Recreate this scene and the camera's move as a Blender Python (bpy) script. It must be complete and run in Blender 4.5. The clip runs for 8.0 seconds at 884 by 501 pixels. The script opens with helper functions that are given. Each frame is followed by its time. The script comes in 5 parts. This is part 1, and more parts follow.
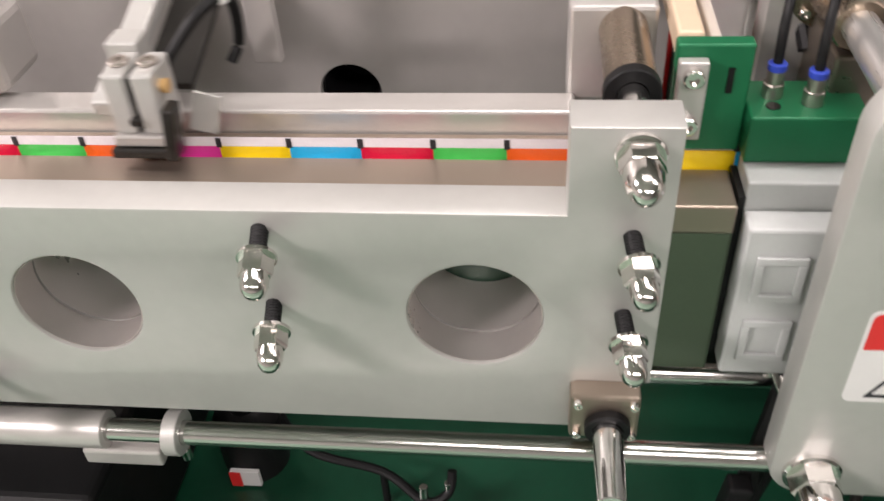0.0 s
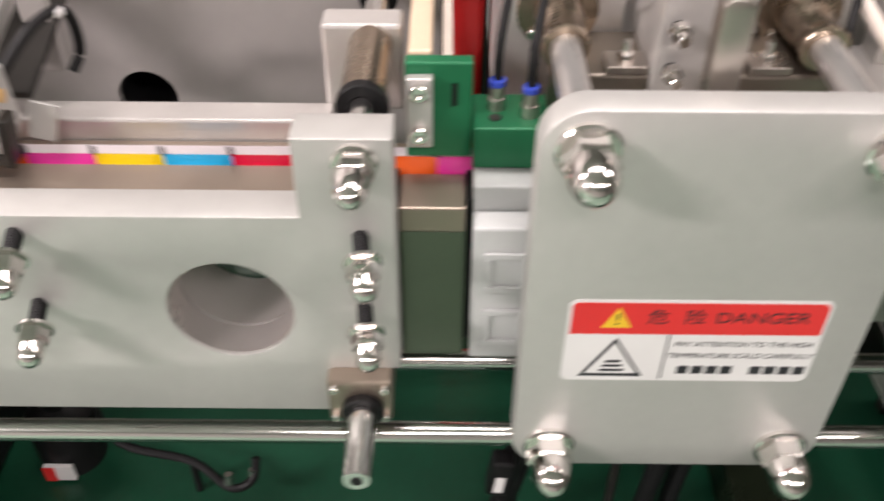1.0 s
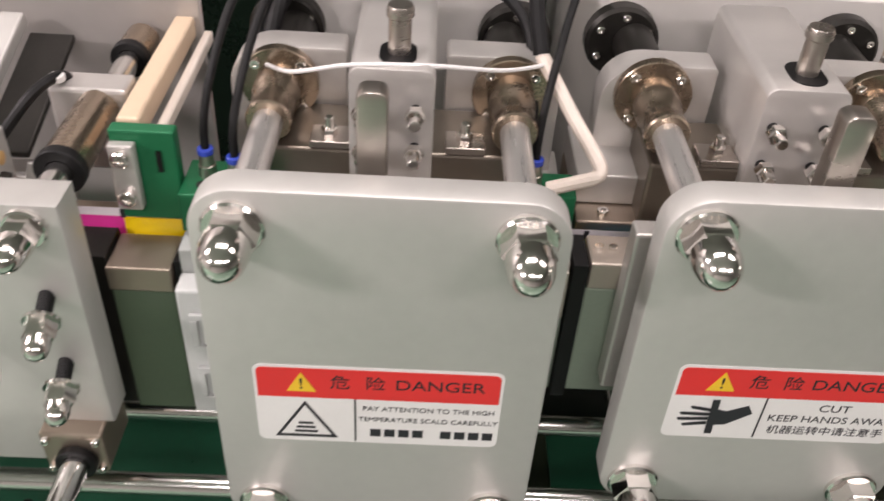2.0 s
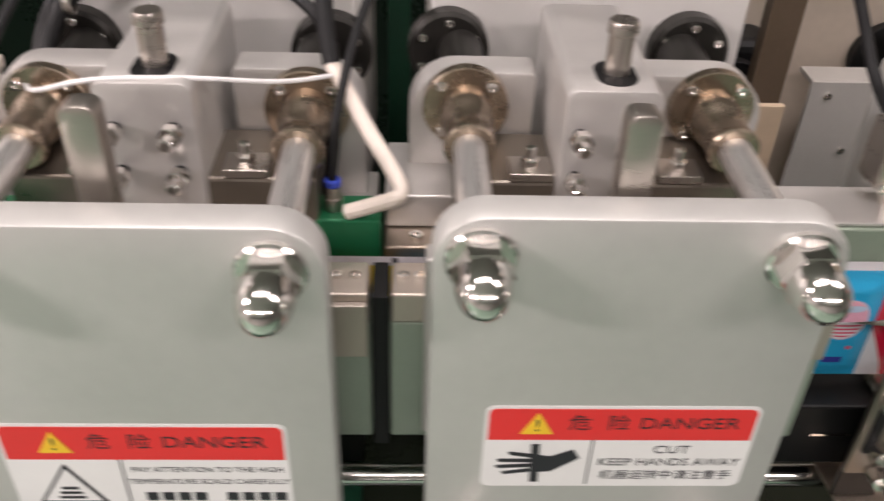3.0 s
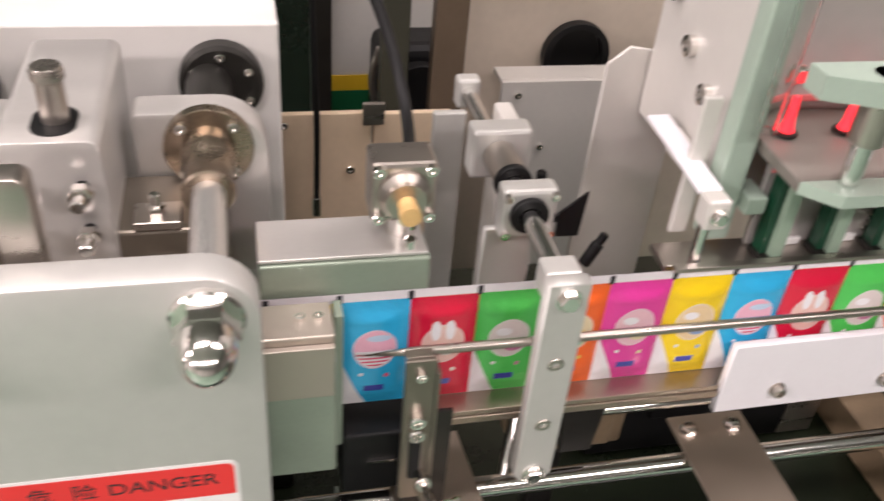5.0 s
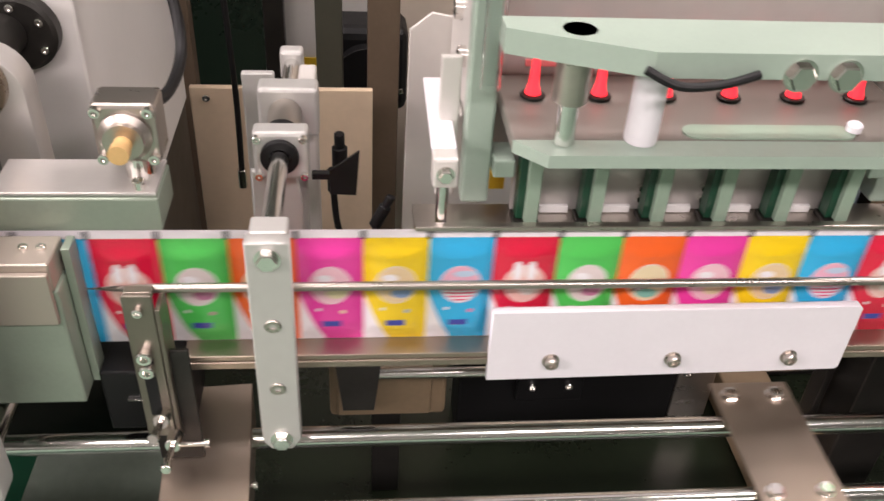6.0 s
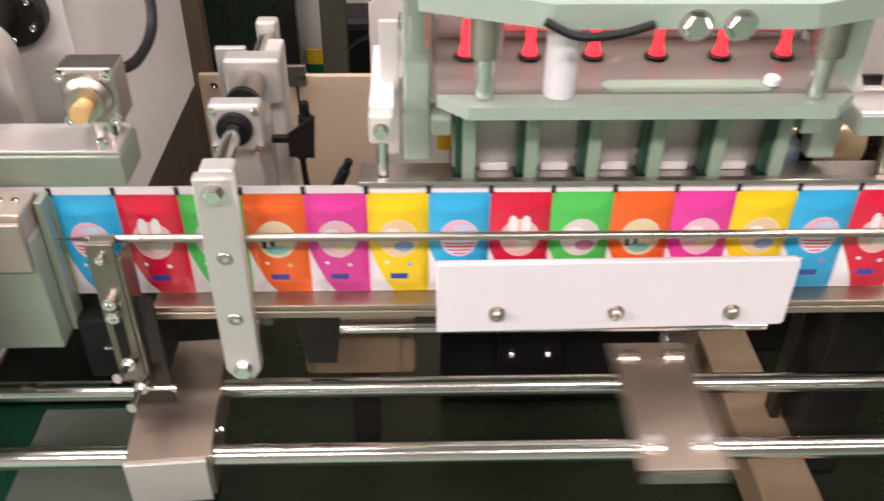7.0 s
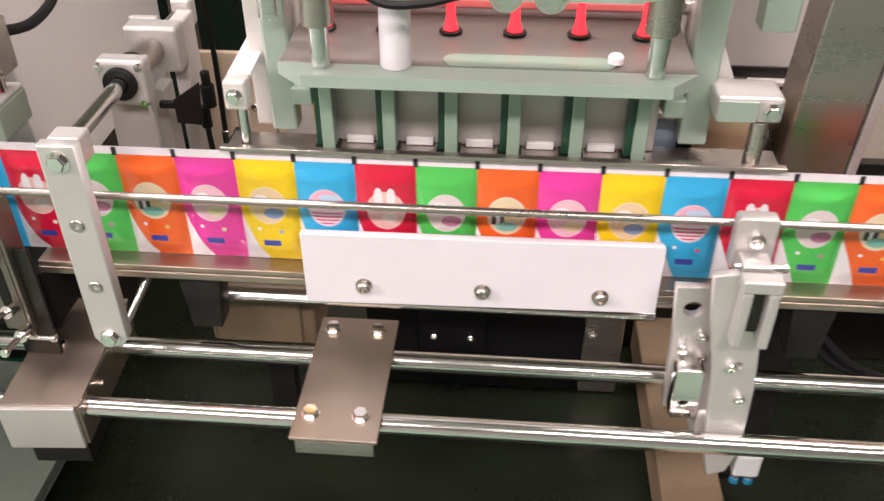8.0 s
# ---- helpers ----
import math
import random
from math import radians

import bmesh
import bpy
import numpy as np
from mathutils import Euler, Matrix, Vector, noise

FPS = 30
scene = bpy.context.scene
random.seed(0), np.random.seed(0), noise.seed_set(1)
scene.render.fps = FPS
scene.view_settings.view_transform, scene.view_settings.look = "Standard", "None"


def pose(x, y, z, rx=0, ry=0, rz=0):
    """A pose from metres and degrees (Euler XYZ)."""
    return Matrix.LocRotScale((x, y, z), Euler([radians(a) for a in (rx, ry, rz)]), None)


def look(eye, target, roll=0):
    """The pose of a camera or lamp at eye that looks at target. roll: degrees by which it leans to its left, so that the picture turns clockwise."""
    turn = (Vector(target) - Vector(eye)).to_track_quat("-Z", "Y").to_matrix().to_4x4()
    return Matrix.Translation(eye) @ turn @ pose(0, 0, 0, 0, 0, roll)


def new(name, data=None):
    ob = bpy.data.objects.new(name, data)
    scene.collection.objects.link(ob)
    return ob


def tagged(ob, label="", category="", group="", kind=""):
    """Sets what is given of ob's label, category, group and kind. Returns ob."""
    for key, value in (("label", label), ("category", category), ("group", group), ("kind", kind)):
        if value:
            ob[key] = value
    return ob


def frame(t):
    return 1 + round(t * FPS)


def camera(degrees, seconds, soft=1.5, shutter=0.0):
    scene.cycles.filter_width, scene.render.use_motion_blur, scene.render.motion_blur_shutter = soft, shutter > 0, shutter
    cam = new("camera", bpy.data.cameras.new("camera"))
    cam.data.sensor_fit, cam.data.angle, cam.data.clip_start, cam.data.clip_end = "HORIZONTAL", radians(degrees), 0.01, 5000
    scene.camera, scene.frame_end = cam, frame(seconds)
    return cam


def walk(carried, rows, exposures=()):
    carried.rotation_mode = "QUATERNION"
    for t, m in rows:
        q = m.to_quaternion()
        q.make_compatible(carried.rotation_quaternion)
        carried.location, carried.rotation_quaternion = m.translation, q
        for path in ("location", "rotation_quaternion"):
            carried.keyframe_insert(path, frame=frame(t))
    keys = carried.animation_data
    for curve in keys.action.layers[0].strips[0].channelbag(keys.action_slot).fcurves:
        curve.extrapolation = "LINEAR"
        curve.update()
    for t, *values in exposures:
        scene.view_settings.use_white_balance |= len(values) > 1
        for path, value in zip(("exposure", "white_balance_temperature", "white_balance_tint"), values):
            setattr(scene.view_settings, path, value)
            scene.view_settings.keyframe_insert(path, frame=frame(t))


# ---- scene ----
cam = camera(53.5, 8.0, soft=1.5, shutter=0.45)
PATH = [
    (0, (-0.003, -0.001, 1.532), (-0.216, 1.512, 0.242), -4.0),
    (0.5, (0.024, -0.021, 1.552), (-0.1, 1.458, 0.211), -4.9),
    (1, (0.142, -0.044, 1.576), (0.138, 1.472, 0.271), 0.4),
    (1.5, (0.309, -0.048, 1.629), (0.333, 1.485, 0.345), 4.1),
    (1.7, (0.35, -0.06, 1.638), (0.404, 1.48, 0.364), 4.8),
    (2.8, (0.53, 0.02, 1.583), (0.569, 1.631, 0.398), 1.2),
    (3, (0.579, 0.024, 1.578), (0.653, 1.631, 0.39), 2.2),
    (3.5, (0.7, 0.032, 1.596), (0.866, 1.573, 0.332), 5.7),
    (4, (0.798, -0.011, 1.592), (0.971, 1.552, 0.356), 4.8),
    (4.5, (0.834, 0.033, 1.6), (1.077, 1.593, 0.372), 3.3),
    (5, (0.892, 0.044, 1.614), (1.307, 1.598, 0.426), 5.4),
    (5.2, (0.934, 0.021, 1.618), (1.378, 1.574, 0.438), 6.8),
    (6.3, (1.294, -0.07, 1.596), (1.383, 1.535, 0.406), 1.1),
    (6.5, (1.299, -0.088, 1.594), (1.361, 1.519, 0.406), -0.2),
    (7, (1.351, -0.132, 1.593), (1.403, 1.482, 0.413), 0.6),
    (7.5, (1.546, -0.181, 1.579), (1.487, 1.444, 0.415), 1.6),
    (8, (1.59, -0.15, 1.575), (1.46, 1.458, 0.393), -0.1),
]
walk(cam, [(t, look(eye, target, roll)) for t, eye, target, roll in PATH], exposures=[(0.0, -0.22, 6350, 9), (0.5, -0.14, 6350, 10), (1.0, -0.1, 6380, 11), (1.7, -0.32, 6400, 11.5), (3.0, -0.27, 6400, 12), (4.0, 0.06, 6420, 12.5), (5.2, 0.07, 6450, 13), (6.4, 0.22, 6480, 14), (8.0, 0.34, 6500, 15)])

# ---- light ----
world = bpy.data.worlds.new("room_air")
world.use_nodes = True
scene.world = world
world.node_tree.nodes["Background"].inputs[0].default_value = (1.0, 0.97, 0.93, 1)
world.node_tree.nodes["Background"].inputs[1].default_value = 0.25
scene.view_settings.exposure = 0.0


def area_lamp(x, y, z, sx, sy, watts, rx=0, ry=0):
    d = bpy.data.lights.new("ceiling_tube_light", "AREA")
    d.shape, d.size, d.size_y, d.energy, d.color = "RECTANGLE", sx, sy, watts, (1.0, 0.86, 0.85)
    ob = new("ceiling_tube_light", d)
    ob.matrix_world = pose(x, y, z, rx, ry, 0)
    return ob


for lx, share in ((-3.3, 4.4), (0.3, 0.85), (2.6, 0.85)):
    area_lamp(lx, 0.9, 3.3, 1.5, 0.35, 32 * share)
    area_lamp(lx, -1.7, 3.3, 1.5, 0.35, 68 * share)

# ---- materials ----
MATS = {}


def nodes_of(name):
    m = bpy.data.materials.new(name)
    m.use_nodes = True
    MATS[name] = m
    return m, m.node_tree.nodes, m.node_tree.links, m.node_tree.nodes["Principled BSDF"]


def mat(name, col, rough=0.5, metal=0.0, vary=0.12, scale=18.0, bump=0.0, stretch=(1, 1, 1), rvary=0.1, emit=0.0, coat=0.0, stain=0.0):
    """A surface with two scales of variation in colour and gloss, and fine relief."""
    m, n, l, b = nodes_of(name)
    tc = n.new("ShaderNodeTexCoord")
    mp = n.new("ShaderNodeMapping")
    mp.inputs["Scale"].default_value = stretch
    l.new(tc.outputs["Object"], mp.inputs["Vector"])
    big, fine = n.new("ShaderNodeTexNoise"), n.new("ShaderNodeTexNoise")
    big.inputs["Scale"].default_value, big.inputs["Detail"].default_value = scale, 3
    fine.inputs["Scale"].default_value, fine.inputs["Detail"].default_value = scale * 14, 2
    l.new(mp.outputs[0], big.inputs["Vector"])
    l.new(mp.outputs[0], fine.inputs["Vector"])
    add = n.new("ShaderNodeMath")
    add.operation = "MULTIPLY_ADD"
    l.new(fine.outputs[0], add.inputs[0])
    add.inputs[1].default_value = 0.35
    l.new(big.outputs[0], add.inputs[2])
    ramp = n.new("ShaderNodeMapRange")
    ramp.inputs[1].default_value, ramp.inputs[2].default_value = 0.35, 1.0
    ramp.inputs[3].default_value, ramp.inputs[4].default_value = 1 - vary, 1 + vary
    l.new(add.outputs[0], ramp.inputs[0])
    mul = n.new("ShaderNodeVectorMath")
    mul.operation = "SCALE"
    mul.inputs[0].default_value = col
    l.new(ramp.outputs[0], mul.inputs["Scale"])
    l.new(mul.outputs[0], b.inputs["Base Color"])
    rr = n.new("ShaderNodeMapRange")
    rr.inputs[1].default_value, rr.inputs[2].default_value = 0.35, 1.0
    rr.inputs[3].default_value, rr.inputs[4].default_value = max(0.02, rough * (1 - rvary)), rough * (1 + rvary)
    l.new(add.outputs[0], rr.inputs[0])
    l.new(rr.outputs[0], b.inputs["Roughness"])
    b.inputs["Metallic"].default_value = metal
    b.inputs["Coat Weight"].default_value = coat
    if bump:
        bp = n.new("ShaderNodeBump")
        bp.inputs["Strength"].default_value, bp.inputs["Distance"].default_value = bump, 0.001
        l.new(add.outputs[0], bp.inputs["Height"])
        l.new(bp.outputs[0], b.inputs["Normal"])
    if emit:
        b.inputs["Emission Color"].default_value = (*col, 1)
        b.inputs["Emission Strength"].default_value = emit
    return m


ALU = mat("anodised_aluminium", (0.56, 0.555, 0.53), 0.45, 0.45, 0.09, 5, 0.05, rvary=0.2)
ALU2 = mat("milled_aluminium", (0.58, 0.56, 0.535), 0.36, 0.5, 0.07, 9, 0.05, (1, 3, 1), rvary=0.25)
RODM = mat("satin_ground_rod", (0.82, 0.80, 0.78), 0.3, 0.85, 0.05, 12, 0.02, (20, 1, 20), rvary=0.2)
BORE = mat("turned_aluminium_bore", (0.78, 0.73, 0.70), 0.30, 0.7, 0.04, 9, 0.0, rvary=0.15)
# dark green reflection in the upper bores, painted as a surface colour
BOREM = mat("painted_bore_reflection", (0.05, 0.10, 0.07), 0.4, 0.1, 0.15, 14, 0.04)
STEEL = mat("brushed_steel", (0.46, 0.42, 0.38), 0.31, 0.95, 0.07, 10, 0.015, (1, 1, 5), rvary=0.3)
TAN = mat("ground_tool_steel", (0.40, 0.335, 0.275), 0.42, 0.9, 0.06, 6, 0.012, (3, 1, 1), rvary=0.25)
TRAYM = mat("grey_green_tray_sheet", (0.15, 0.18, 0.15), 0.25, 0.3, 0.2, 6, 0.03)
JAWTAN = mat("pale_tool_steel", (0.50, 0.445, 0.385), 0.45, 0.7, 0.06, 6, 0.012, (3, 1, 1), rvary=0.25)
FINGER = mat("dull_grey_steel", (0.24, 0.21, 0.175), 0.36, 0.85, 0.10, 12, 0.03, rvary=0.3)
DECK = mat("matt_deck_steel", (0.25, 0.23, 0.205), 0.5, 0.5, 0.08, 8, 0.03, rvary=0.2)
CHROME = mat("chrome", (0.80, 0.77, 0.74), 0.13, 1.0, 0.08, 60, 0.04, rvary=0.5)
SHAFT = mat("polished_shaft", (0.72, 0.71, 0.69), 0.16, 1.0, 0.06, 12, 0.03, (1, 20, 20), rvary=0.3)
BRASSY = mat("bearing_steel", (0.38, 0.31, 0.24), 0.27, 0.95, 0.12, 22, 0.04, rvary=0.3)
# blackened parts, and parts whose shade is painted in as near black
DARK = mat("blackened_steel_and_shade", (0.032, 0.030, 0.027), 0.38, 0.6, 0.25, 20, 0.1)
# rubber and other black parts; also the black put in for shaded gaps
BLACK = mat("black_rubber_and_shade", (0.006, 0.006, 0.0065), 0.5, 0.0, 0.2, 30, 0.1)
BLACK.node_tree.nodes["Principled BSDF"].inputs["Specular IOR Level"].default_value = 0.3
GREEN = mat("green_anodised", (0.012, 0.155, 0.062), 0.42, 0.25, 0.15, 20, 0.05)
MINT = mat("mint_paint", (0.36, 0.45, 0.38), 0.34, 0.1, 0.07, 14, 0.05)
MINTD = mat("deep_mint_paint", (0.27, 0.36, 0.28), 0.4, 0.15, 0.08, 14, 0.05)
# olive paint, with part of the jaw's shade darkened into it
OLIVE = mat("shaded_olive_jaw_paint", (0.095, 0.135, 0.085), 0.42, 0.2, 0.1, 14, 0.05)
SAGE = mat("sage_jaw_paint", (0.30, 0.36, 0.29), 0.4, 0.35, 0.1, 14, 0.05)
BED = mat("dark_green_bed", (0.006, 0.044, 0.022), 0.30, 0.0, 0.3, 6, 0.05)
# the green bed again, painted near black to hold the shade there
BEDK = mat("shaded_black_bed", (0.008, 0.0115, 0.006), 0.28, 0.0, 0.35, 7, 0.05)
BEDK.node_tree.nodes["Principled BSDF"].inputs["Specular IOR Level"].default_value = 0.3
EARTH = mat("worn_brown_paint", (0.20, 0.145, 0.09), 0.45, 0.0, 0.2, 8, 0.05)
FLOORM = mat("green_epoxy_floor", (0.18, 0.27, 0.205), 0.3, 0.0, 0.12, 1.3, 0.04)
WALLM = mat("painted_wall", (0.42, 0.40, 0.38), 0.6, 0.0, 0.06, 1.1, 0.05)
CEILM = mat("white_ceiling", (0.55, 0.53, 0.51), 0.7, 0.0, 0.05, 1.5)
PANEL = mat("grey_cabinet_panel", (0.50, 0.475, 0.455), 0.40, 0.35, 0.10, 3.5, 0.04)
BROWN = mat("grey_brown_rear_panel", (0.60, 0.52, 0.43), 0.5, 0.1, 0.12, 3, 0.04)
BEDG = mat("dark_green_rear_panel", (0.012, 0.022, 0.015), 0.28, 0.0, 0.3, 5, 0.05)
OLIVEP = mat("dark_olive_post_paint", (0.055, 0.055, 0.04), 0.4, 0.2, 0.15, 9, 0.05)
HOUSE = mat("white_housing_paint", (0.72, 0.70, 0.672), 0.42, 0.05, 0.05, 4, 0.04)
RUSTY = mat("worn_brown_post_paint", (0.13, 0.095, 0.065), 0.45, 0.2, 0.15, 9, 0.05)
PANELW = mat("pale_machine_panel", (0.66, 0.635, 0.60), 0.42, 0.2, 0.06, 5, 0.04)
BEIGE = mat("beige_cover_panel", (0.76, 0.60, 0.43), 0.38, 0.1, 0.10, 5, 0.04)
BEIGEG = mat("glossy_beige_roller", (0.62, 0.47, 0.30), 0.2, 0.35, 0.10, 9, 0.03)
SLATE = mat("slate_blue_paint", (0.22, 0.28, 0.36), 0.35, 0.2, 0.08, 14, 0.03)
WHITEP = mat("white_plastic", (0.78, 0.76, 0.80), 0.45, 0.0, 0.04, 10, 0.03)
CREAM = mat("cream_hose", (0.78, 0.70, 0.62), 0.45, 0.0, 0.08, 20)
GREYP = mat("grey_nylon", (0.56, 0.58, 0.57), 0.5, 0.0, 0.06, 20, 0.03)
RED = mat("red_print", (0.72, 0.03, 0.03), 0.35, 0.0, 0.05, 20)
YELLOW = mat("yellow_print", (0.85, 0.55, 0.03), 0.4, 0.0, 0.06, 20)
INK = mat("black_ink", (0.02, 0.02, 0.025), 0.5, 0.0, 0.1, 30)
LABEL = mat("white_label", (0.80, 0.79, 0.78), 0.35, 0.0, 0.04, 20)
BLUE = mat("blue_fitting", (0.03, 0.06, 0.42), 0.35, 0.0, 0.1, 30)
TEAL = mat("teal_fitting", (0.01, 0.16, 0.30), 0.35, 0.0, 0.1, 30)
BRASS = mat("brass_knob", (0.72, 0.47, 0.20), 0.4, 0.3, 0.1, 30)
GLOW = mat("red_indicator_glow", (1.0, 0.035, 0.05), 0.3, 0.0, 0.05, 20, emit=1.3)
# dim emission in place of red light reflected by the filler plates
GLOWDIM = mat("painted_red_reflection", (0.66, 0.16, 0.16), 0.3, 0.0, 0.05, 20, emit=0.12)
LAMPM = mat("lamp_diffuser", (1.0, 0.95, 0.88), 0.4, 0.0, 0.02, 5, emit=6.0)
GLASS, _n, _l, _b = nodes_of("clear_guard")
_b.inputs["Transmission Weight"].default_value, _b.inputs["Roughness"].default_value = 1.0, 0.05
_b.inputs["Base Color"].default_value = (0.93, 0.95, 0.94, 1)
_b.inputs["IOR"].default_value = 1.3

PITCH = 0.0663


def pouch_mat(name, col, badge, accent, style):
    """Printed film: body colour, white header and corner wedge, oval badge with an abstract design, ink bar."""
    m, n, l, b = nodes_of(name)
    tc = n.new("ShaderNodeTexCoord")
    sep = n.new("ShaderNodeSeparateXYZ")
    l.new(tc.outputs["Object"], sep.inputs[0])
    X, Z = sep.outputs[0], sep.outputs[2]

    def f(op, a, c=None):
        k = n.new("ShaderNodeMath")
        k.operation = op
        for i, v in enumerate((a, c)):
            if v is None:
                continue
            if isinstance(v, (int, float)):
                k.inputs[i].default_value = v
            else:
                l.new(v, k.inputs[i])
        return k.outputs[0]

    def ellipse(cx, cz, rx, rz):
        dx = f("DIVIDE", f("SUBTRACT", X, cx), rx)
        dz = f("DIVIDE", f("SUBTRACT", Z, cz), rz)
        return f("LESS_THAN", f("ADD", f("MULTIPLY", dx, dx), f("MULTIPLY", dz, dz)), 1.0)

    def rect(x0, x1, z0, z1):
        a = f("MULTIPLY", f("GREATER_THAN", X, x0), f("LESS_THAN", X, x1))
        return f("MULTIPLY", a, f("MULTIPLY", f("GREATER_THAN", Z, z0), f("LESS_THAN", Z, z1)))

    cur = None

    def over(mask, colour):
        nonlocal cur
        mix = n.new("ShaderNodeMix")
        mix.data_type = "RGBA"
        l.new(mask, mix.inputs[0])
        if cur is None:
            mix.inputs[6].default_value = (*col, 1)
        else:
            l.new(cur, mix.inputs[6])
        mix.inputs[7].default_value = (*colour, 1)
        cur = mix.outputs[2]

    white = (0.84, 0.80, 0.84)
    h = PITCH / 2
    over(f("LESS_THAN", f("ADD", X, f("MULTIPLY", Z, 0.42)), -0.0335), white)
    over(ellipse(h, -0.064, 0.0212, 0.0242), tuple(0.45 * w + 0.55 * b_ for w, b_ in zip(white, badge)))
    over(ellipse(h, -0.064, 0.0200, 0.0230), badge)
    if style == 0:
        wave = f("GREATER_THAN", f("SINE", f("MULTIPLY", Z, 1400.0)), 0.0)
        over(f("MULTIPLY", ellipse(h, -0.066, 0.019, 0.021), f("LESS_THAN", Z, -0.066)), white)
        over(f("MULTIPLY", f("MULTIPLY", ellipse(h, -0.066, 0.018, 0.02), f("LESS_THAN", Z, -0.068)), wave), accent)
        over(ellipse(h + 0.004, -0.05, 0.012, 0.004), (0.5, 0.62, 0.78))
    elif style == 1:
        over(ellipse(h - 0.008, -0.047, 0.005, 0.012), white)
        over(ellipse(h + 0.006, -0.047, 0.005, 0.012), white)
        over(ellipse(h + 0.004, -0.073, 0.009, 0.006), accent)
    elif style == 2:
        over(rect(h - 0.012, h + 0.012, -0.066, -0.062), accent)
        over(rect(h - 0.016, h - 0.011, -0.076, -0.060), INKC)
        over(rect(h - 0.011, h - 0.007, -0.076, -0.060), white)
        over(rect(h - 0.007, h - 0.002, -0.078, -0.060), INKC)
        over(ellipse(h, -0.078, 0.012, 0.006), (0.2, 0.5, 0.42))
    else:
        over(ellipse(h + 0.006, -0.074, 0.011, 0.007), accent)
        over(ellipse(h - 0.006, -0.055, 0.008, 0.005), white)
    over(ellipse(h - 0.013, -0.096, 0.0022, 0.0022), white)
    over(ellipse(h + 0.012, -0.099, 0.0026, 0.0026), accent)
    over(rect(h - 0.010, h + 0.010, -0.119, -0.111), (0.05, 0.06, 0.36))
    over(f("GREATER_THAN", Z, -0.0095), white)
    l.new(cur, b.inputs["Base Color"])
    b.inputs["Roughness"].default_value = 0.2
    b.inputs["Coat Weight"].default_value = 0.5
    b.inputs["Coat Roughness"].default_value = 0.08
    ns = n.new("ShaderNodeTexNoise")
    ns.inputs["Scale"].default_value = 55
    bp = n.new("ShaderNodeBump")
    bp.inputs["Strength"].default_value, bp.inputs["Distance"].default_value = 0.6, 0.004
    ns.inputs["Detail"].default_value = 3
    l.new(tc.outputs["Object"], ns.inputs["Vector"])
    l.new(ns.outputs[0], bp.inputs["Height"])
    l.new(bp.outputs[0], b.inputs["Normal"])
    return m


INKC = (0.02, 0.02, 0.03)
PINKB = (0.80, 0.42, 0.55)
POUCH = [
    ("blue", pouch_mat("blue_film", (0.03, 0.42, 0.75), PINKB, (0.75, 0.1, 0.2), 0)),
    ("red", pouch_mat("red_film", (0.66, 0.012, 0.05), (0.78, 0.50, 0.45), (0.8, 0.75, 0.7), 1)),
    ("green", pouch_mat("green_film", (0.08, 0.55, 0.10), (0.72, 0.62, 0.62), (0.55, 0.2, 0.35), 3)),
    ("orange", pouch_mat("orange_film", (0.85, 0.13, 0.02), (0.75, 0.62, 0.40), (0.75, 0.5, 0.1), 2)),
    ("pink", pouch_mat("pink_film", (0.78, 0.05, 0.35), (0.82, 0.50, 0.58), (0.75, 0.65, 0.4), 3)),
    ("yellow", pouch_mat("yellow_film", (0.88, 0.62, 0.01), (0.78, 0.58, 0.35), (0.25, 0.35, 0.6), 3)),
]

# ---- building helpers ----
ORIGIN = {}


def thing(name, x, y, z, label, category, group="", kind=""):
    ob = new(name)
    ob.empty_display_size = 0.02
    ob.location = (x, y, z)
    ORIGIN[ob] = Vector((x, y, z))
    return tagged(ob, label, category, group, kind)


def part(name, bm, material, parent=None, label="", smooth=False):
    """One mesh under a thing or a part; the bmesh is in world metres."""
    me = bpy.data.meshes.new(name)
    o = ORIGIN[parent] if parent else Vector((0, 0, 0))
    bmesh.ops.translate(bm, verts=bm.verts, vec=-o)
    if smooth:
        for f in bm.faces:
            f.smooth = True
        for e in bm.edges:
            if len(e.link_faces) == 2 and e.calc_face_angle(0) > 0.6:
                e.smooth = False
    bm.to_mesh(me)
    bm.free()
    me.materials.append(material)
    ob = new(name, me)
    if parent:
        ob.parent = parent
    ORIGIN[ob] = o.copy()
    if label:
        tagged(ob, label)
    return ob


def solid(name, bm, material, label, category, group="", kind="", smooth=False):
    ob = part(name, bm, material, None, "", smooth)
    return tagged(ob, label, category, group, kind)


def box(x0, x1, y0, y1, z0, z1, bev=0.002, seg=2):
    bm = bmesh.new()
    m = Matrix.Translation(((x0 + x1) / 2, (y0 + y1) / 2, (z0 + z1) / 2)) @ Matrix.Diagonal((x1 - x0, y1 - y0, z1 - z0, 1))
    bmesh.ops.create_cube(bm, size=1, matrix=m)
    if bev:
        bmesh.ops.bevel(bm, geom=bm.edges[:], offset=bev, segments=seg, affect="EDGES", profile=0.5)
    return bm


def turned(bm, m, about=None):
    """Turns a bmesh by m about a point."""
    p = Vector(about) if about else Vector((0, 0, 0))
    bmesh.ops.transform(bm, matrix=Matrix.Translation(p) @ m @ Matrix.Translation(-p), verts=bm.verts)
    return bm


def tilt(rx=0, ry=0, rz=0):
    return pose(0, 0, 0, rx, ry, rz)


AX = {"x": (0, 90, 0), "y": (-90, 0, 0), "-y": (90, 0, 0), "z": (0, 0, 0), "-z": (180, 0, 0)}


